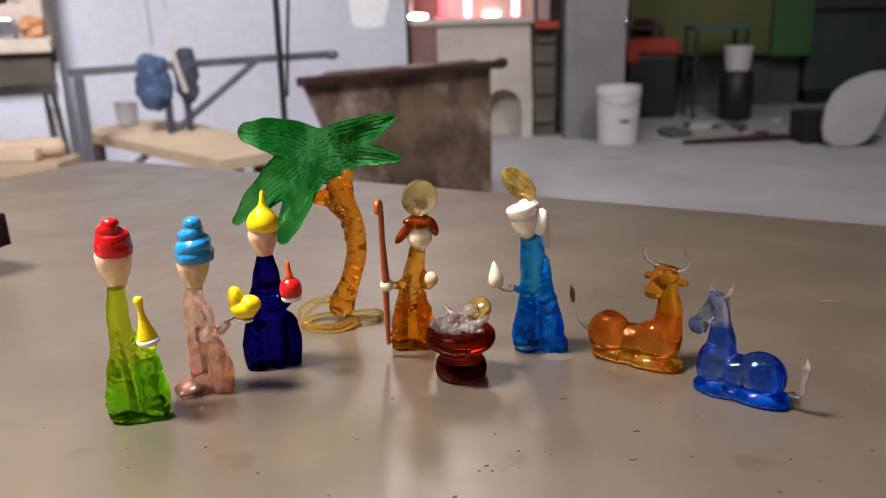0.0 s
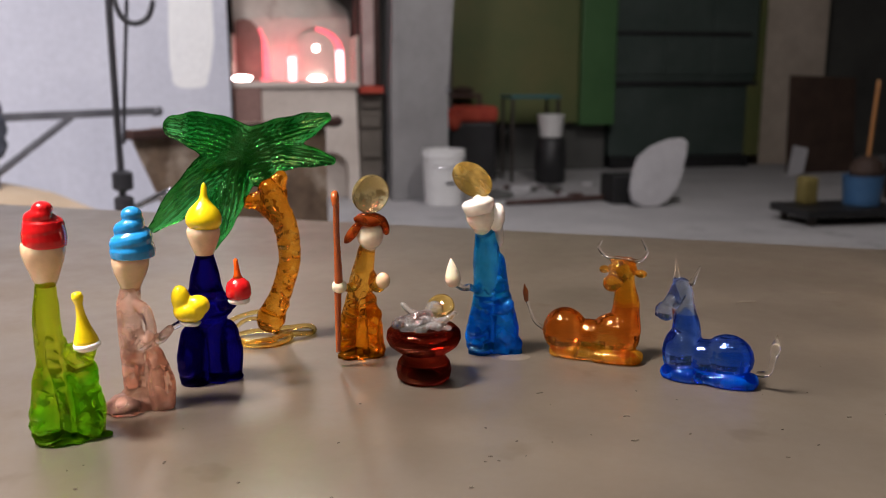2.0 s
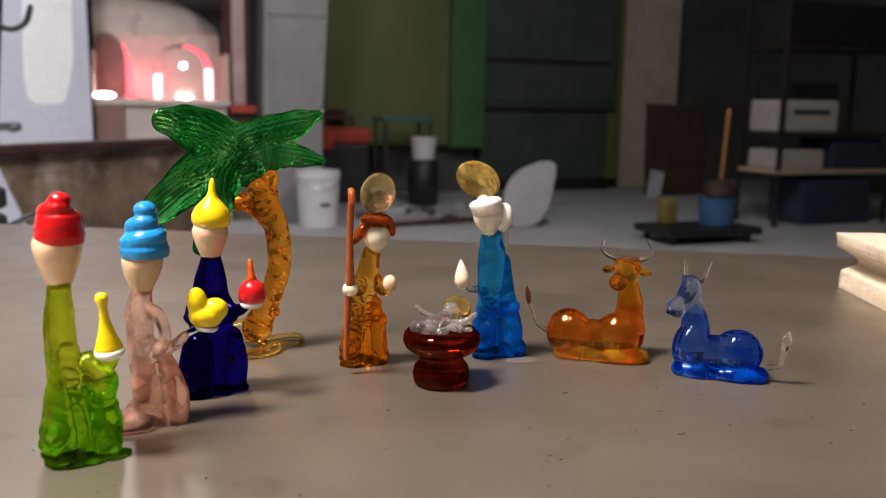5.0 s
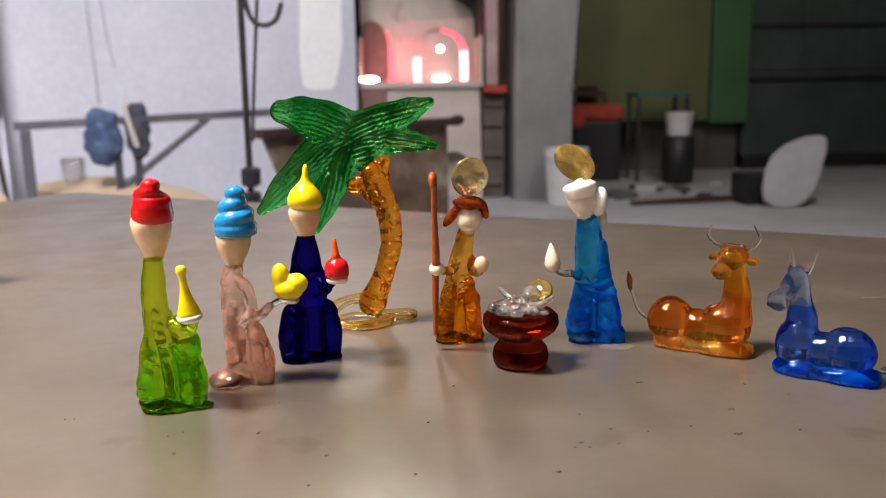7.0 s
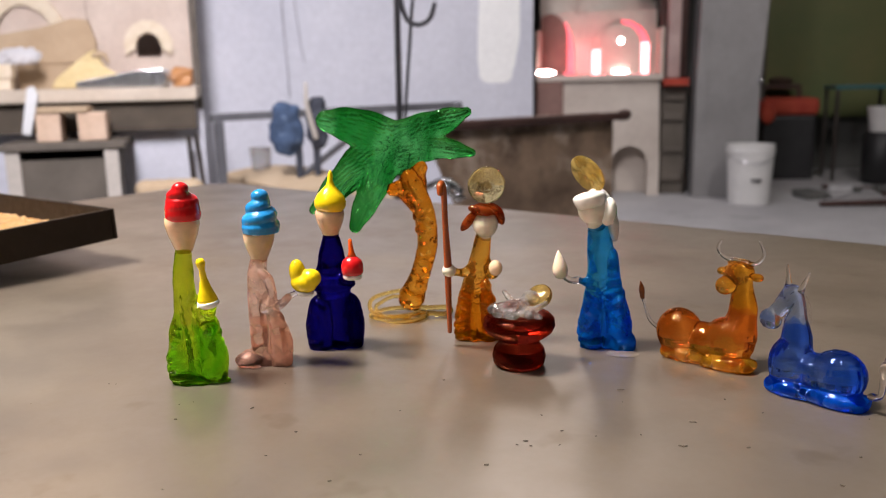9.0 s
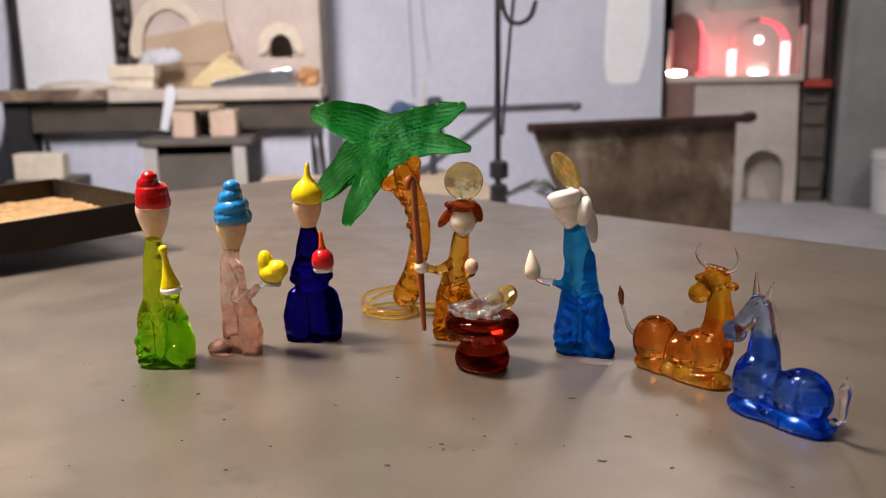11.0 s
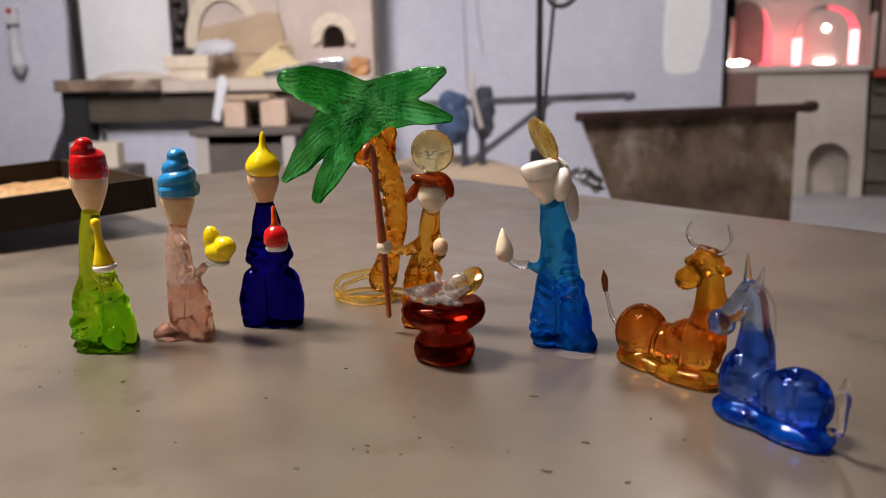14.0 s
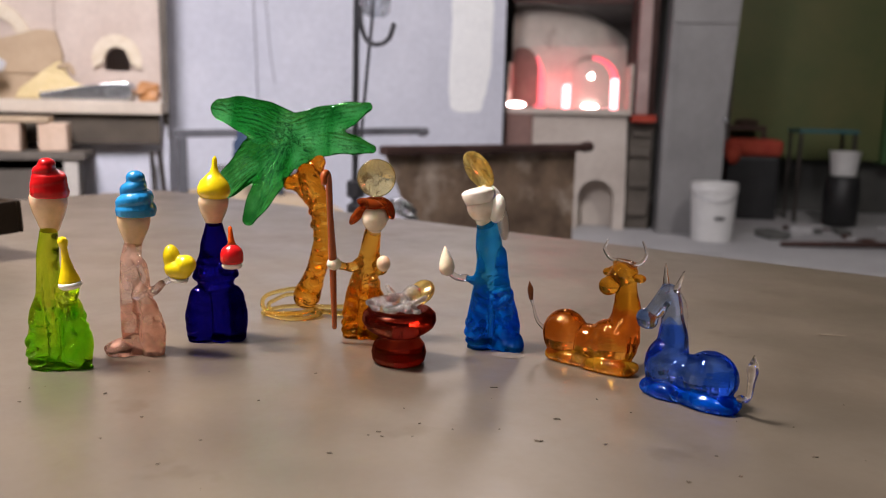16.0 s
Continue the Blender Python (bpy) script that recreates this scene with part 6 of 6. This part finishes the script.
# a long drooping face that ends in a ball
tube(bm, [mm(*rd(134.8, 302.2, 31)), mm(*rd(134.2, 302.6, 37)), mm(*rd(133.2, 302.6, 42))], [0.0045, 0.0044, 0.0042], 16)
egg(bm, mm(*rd(132.6, 302.5, 41.4)), mm(4.6, 4.6, 4.8))
tube(bm, [mm(*rd(132.0, 302.2, 41)), mm(*rd(128.4, 301.2, 36.4)), mm(*rd(125.4, 300.6, 33))], [0.0044, 0.0038, 0.0036], 14)
egg(bm, mm(*rd(124.0, 300.4, 31.4)), mm(5.0, 4.6, 4.3), 0, pose(0, 0, 0, 0, 40, 0))
for k in (-1, 1):
    egg(bm, mm(*rd(121.4, 300.4 + 2.2 * k, 29.6)), mm(1.4, 1.3, 1.3))
    egg(bm, mm(*rd(131.0, 302.2 + 3.6 * k, 44.4)), mm(1.4, 1.4, 1.4))
# folded legs under the body
tube(bm, [mm(*rd(126, 298, 3)), mm(*rd(130, 292, 3)), mm(*rd(137, 287, 2.8))], [0.0038, 0.0038, 0.0028], 14)
tube(bm, [mm(*rd(139, 285, 2.8)), mm(*rd(146, 279.5, 3)), mm(*rd(154, 276.5, 3)), mm(*rd(158, 280.5, 3))], [0.0028, 0.0037, 0.0037, 0.0030], 14)
egg(bm, mm(*rd(133, 297, 5)), mm(7.4, 7.4, 5), 0, ax)
egg(bm, mm(*rd(149, 285, 5)), mm(8.6, 7.4, 5), 0, ax)
donk = tint_by_height(uneven(fuse(bm, 0.0005, 3, 0.5, 0.0), 0.00025, 150.0, 0.030), 0.0062, 3, 0, 0.029, 2, 0.007)
ears = rods(([rd(131.5, 304.5, 45.5), rd(131, 306.4, 54.0)], [1.5, 0.35]), ([rd(135, 297.5, 45), rd(137, 294.2, 53.2)], [1.5, 0.35]),
            ([rd(159, 276, 7), rd(161.0, 272.5, 8.5), rd(161.2, 270.5, 15), rd(161.0, 268.8, 21), rd(161.0, 268.0, 27)], [1.6, 1.2, 1.5, 2.3, 0.3]),
            ([rd(136.5, 305, 44), rd(140.5, 304, 37), rd(141, 303, 26)], [0.3, 0.3, 0.3]))
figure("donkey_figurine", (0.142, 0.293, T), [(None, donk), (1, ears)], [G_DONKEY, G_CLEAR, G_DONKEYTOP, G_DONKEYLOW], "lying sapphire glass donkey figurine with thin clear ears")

# palm tree
palm = thing("palm_tree_figurine", (-0.053, 0.400, T), "glass palm tree figurine with a flat green crown", "figurine", "nativity figurines")
PO = Vector((-53, 400, 0))


def rp(x, y, z):
    return rel(x, y, z, PO)


bm = bmesh.new()
tube(bm, [mm(*rp(-55, 401, 10)), mm(*rp(-52, 400, 17)), mm(*rp(-48.5, 398.5, 26)), mm(*rp(-44, 397, 42)), mm(*rp(-45, 396, 60)), mm(*rp(-50, 396, 73)), mm(*rp(-53, 397.5, 80))], [0.0078, 0.0066, 0.0056, 0.0058, 0.0062, 0.0064, 0.0060], 18)
tube(bm, [mm(*rp(-48, 395.5, 66)), mm(*rp(-56, 395.8, 74)), mm(*rp(-63, 396.5, 74))], [0.0060, 0.0062, 0.0040], 16, 0, 6, (0.18, -0.96, 0.14), 0.0034)
tube(bm, [mm(*rp(-50, 396, 72)), mm(*rp(-50, 397.5, 80)), mm(*rp(-47, 399, 86))], [0.0060, 0.0070, 0.0040], 16, 0, 6, (0.18, -0.96, 0.14), 0.0034)
for k in range(9):
    u = k / 8
    egg(bm, mm(*rp(-50 + 5 * math.sin(3.1 * u + 0.5), 392.0 + 1.2 * math.sin(k * 2.3), 20 + 52 * u)), mm(3.2, 2.4, 2.8))
trunk = uneven(fuse(bm, 0.0007, 3, 0.45, 0.0), 0.0004, 160.0, 0.0)
trunk.normal_update()
for v in trunk.verts:   # rows of small pinched dimples
    near = noise.voronoi(Vector((v.co.x, v.co.y, v.co.z * 0.9)) * 190.0)[0][0]
    v.co -= v.normal * 0.0011 * max(0.0, 1.0 - near / 0.34) ** 0.7
    v.co.z = max(v.co.z, 0.0)
part("trunk", trunk, G_TRUNK, palm, "amber glass trunk with a dimpled skin", smooth=True)
bm = bmesh.new()
fronds = (([(-64, 401.5, 98), (-76, 396, 106), (-87, 388, 111.5), (-96, 381, 113.5)], [15, 13.0, 10.0, 6.4]),
          ([(-62, 401.5, 99), (-48, 404, 106), (-34, 406, 112), (-22, 408, 116.6)], [14, 10.5, 7.4, 3.0]),
          ([(-60, 401.5, 95), (-46, 405, 98), (-32, 408, 96), (-20, 411, 93.6)], [14, 9.6, 6.0, 2.8]),
          ([(-66, 401.5, 97), (-80, 401, 89), (-97, 401, 75), (-112, 401, 61.5)], [14, 12.0, 8.6, 2.8]),
          ([(-68, 401.5, 93), (-73, 396, 79), (-78, 389, 66), (-82.5, 383, 55)], [12, 9.5, 7.4, 4.0]),
          ([(-72, 401.5, 98), (-63, 401.5, 94), (-58, 401.5, 90)], [13, 13, 9]))
for pts, rr in fronds:   # pressed flat first, then bowed as one sheet
    tube(bm, [mm(*rp(p[0], 400, p[2])) for p in pts], [r * 0.001 for r in rr], 24, 0, 6, (0, -1, 0), 0.0017)
crown = fuse(bm, 0.0005, 10, 0.5)
crown.normal_update()
stations = []
for pts, rr in fronds[:5]:
    P_, R_ = smooth_line([rp(*p) for p in pts], rr, 4)
    stations += [(p.x * 0.001, p.z * 0.001, p.y * 0.001, (P_[min(k + 1, len(P_) - 1)] - P_[max(k - 1, 0)])) for k, p in enumerate(P_)]
for v in crown.verts:
    x, z, face = v.co.x, v.co.z, v.normal.y
    wsum = ysum = 0.0
    best, run = 1e9, None
    for sx, sz, sy, way in stations:
        d2 = (x - sx) ** 2 + (z - sz) ** 2
        w = 1.0 / (d2 + 0.00004) ** 2
        wsum, ysum = wsum + w, ysum + w * sy
        if d2 < best:
            best, run = d2, way
    along = Vector((run.x, run.z)).normalized()
    u, q = x * along.x + z * along.y, z * along.x - x * along.y
    out_ = min(1.0, math.hypot(x - 0.001 * rp(-64, 0, 0)[0], z - 0.097) / 0.03)
    # rows of pressed scales that run out along each frond, on the front and the back
    scale_ = math.sin(q * 2600.0 + 2.2 * noise.noise(Vector((u * 60.0, q * 90.0, 0)))) * (0.15 + 1.5 * max(0.0, noise.noise(Vector((u * 150.0, q * 420.0, 1.0 if face > 0 else 5.0)))))
    v.co += v.normal * abs(face) * 0.00027 * (0.25 + 0.75 * out_) * scale_
    v.co.y += ysum / wsum - 0.001 * rp(0, 400, 0)[1]
part("crown", crown, G_LEAF, palm, "flat pressed green glass fronds", smooth=True)


def loop(cx, cy, rx, ry, z, a0, a1, r, lift=0.0):
    """A drawn glass thread bent into a ring; lift: how far its back rises off the plate."""
    n = 24
    turns = [radians(a0 + (a1 - a0) * k / n) for k in range(n + 1)]
    return [(cx + rx * math.cos(a), cy + ry * math.sin(a), z + lift * (0.5 + 0.5 * math.sin(a)) + 0.5 * math.sin(k * 0.7)) for k, a in enumerate(turns)], [r] * (n + 1)


for args in ((*rp(-61, 393, 0)[:2], 16.5, 13, 1.6, 60, 420, 1.3), (*rp(-62, 393.5, 0)[:2], 16.0, 13, 3.4, 40, 330, 1.25, 9.0),
             (*rp(-60, 394, 0)[:2], 14.5, 12, 3.0, 100, 300, 1.15, 6.0), (*rp(-42, 402, 0)[:2], 10, 8, 2.2, 200, -150, 1.5)):
    part("base_loop", rods(loop(*args)), G_STRAW, palm, "coiled straw-coloured glass loop", smooth=True)

# light that the glass gathers on the steel plate
for ob in scene.objects:
    if ob.type == "MESH" and (ob.name.endswith("_figurine") or ob.name == "ruby_manger"):
        ob.cycles.is_caustics_caster = True
    if ob.name == "plate":
        ob.cycles.is_caustics_receiver = True
for lamp in bpy.data.lights:
    if lamp.name == "lamp_over_table":
        lamp.cycles.is_caustics_light = True
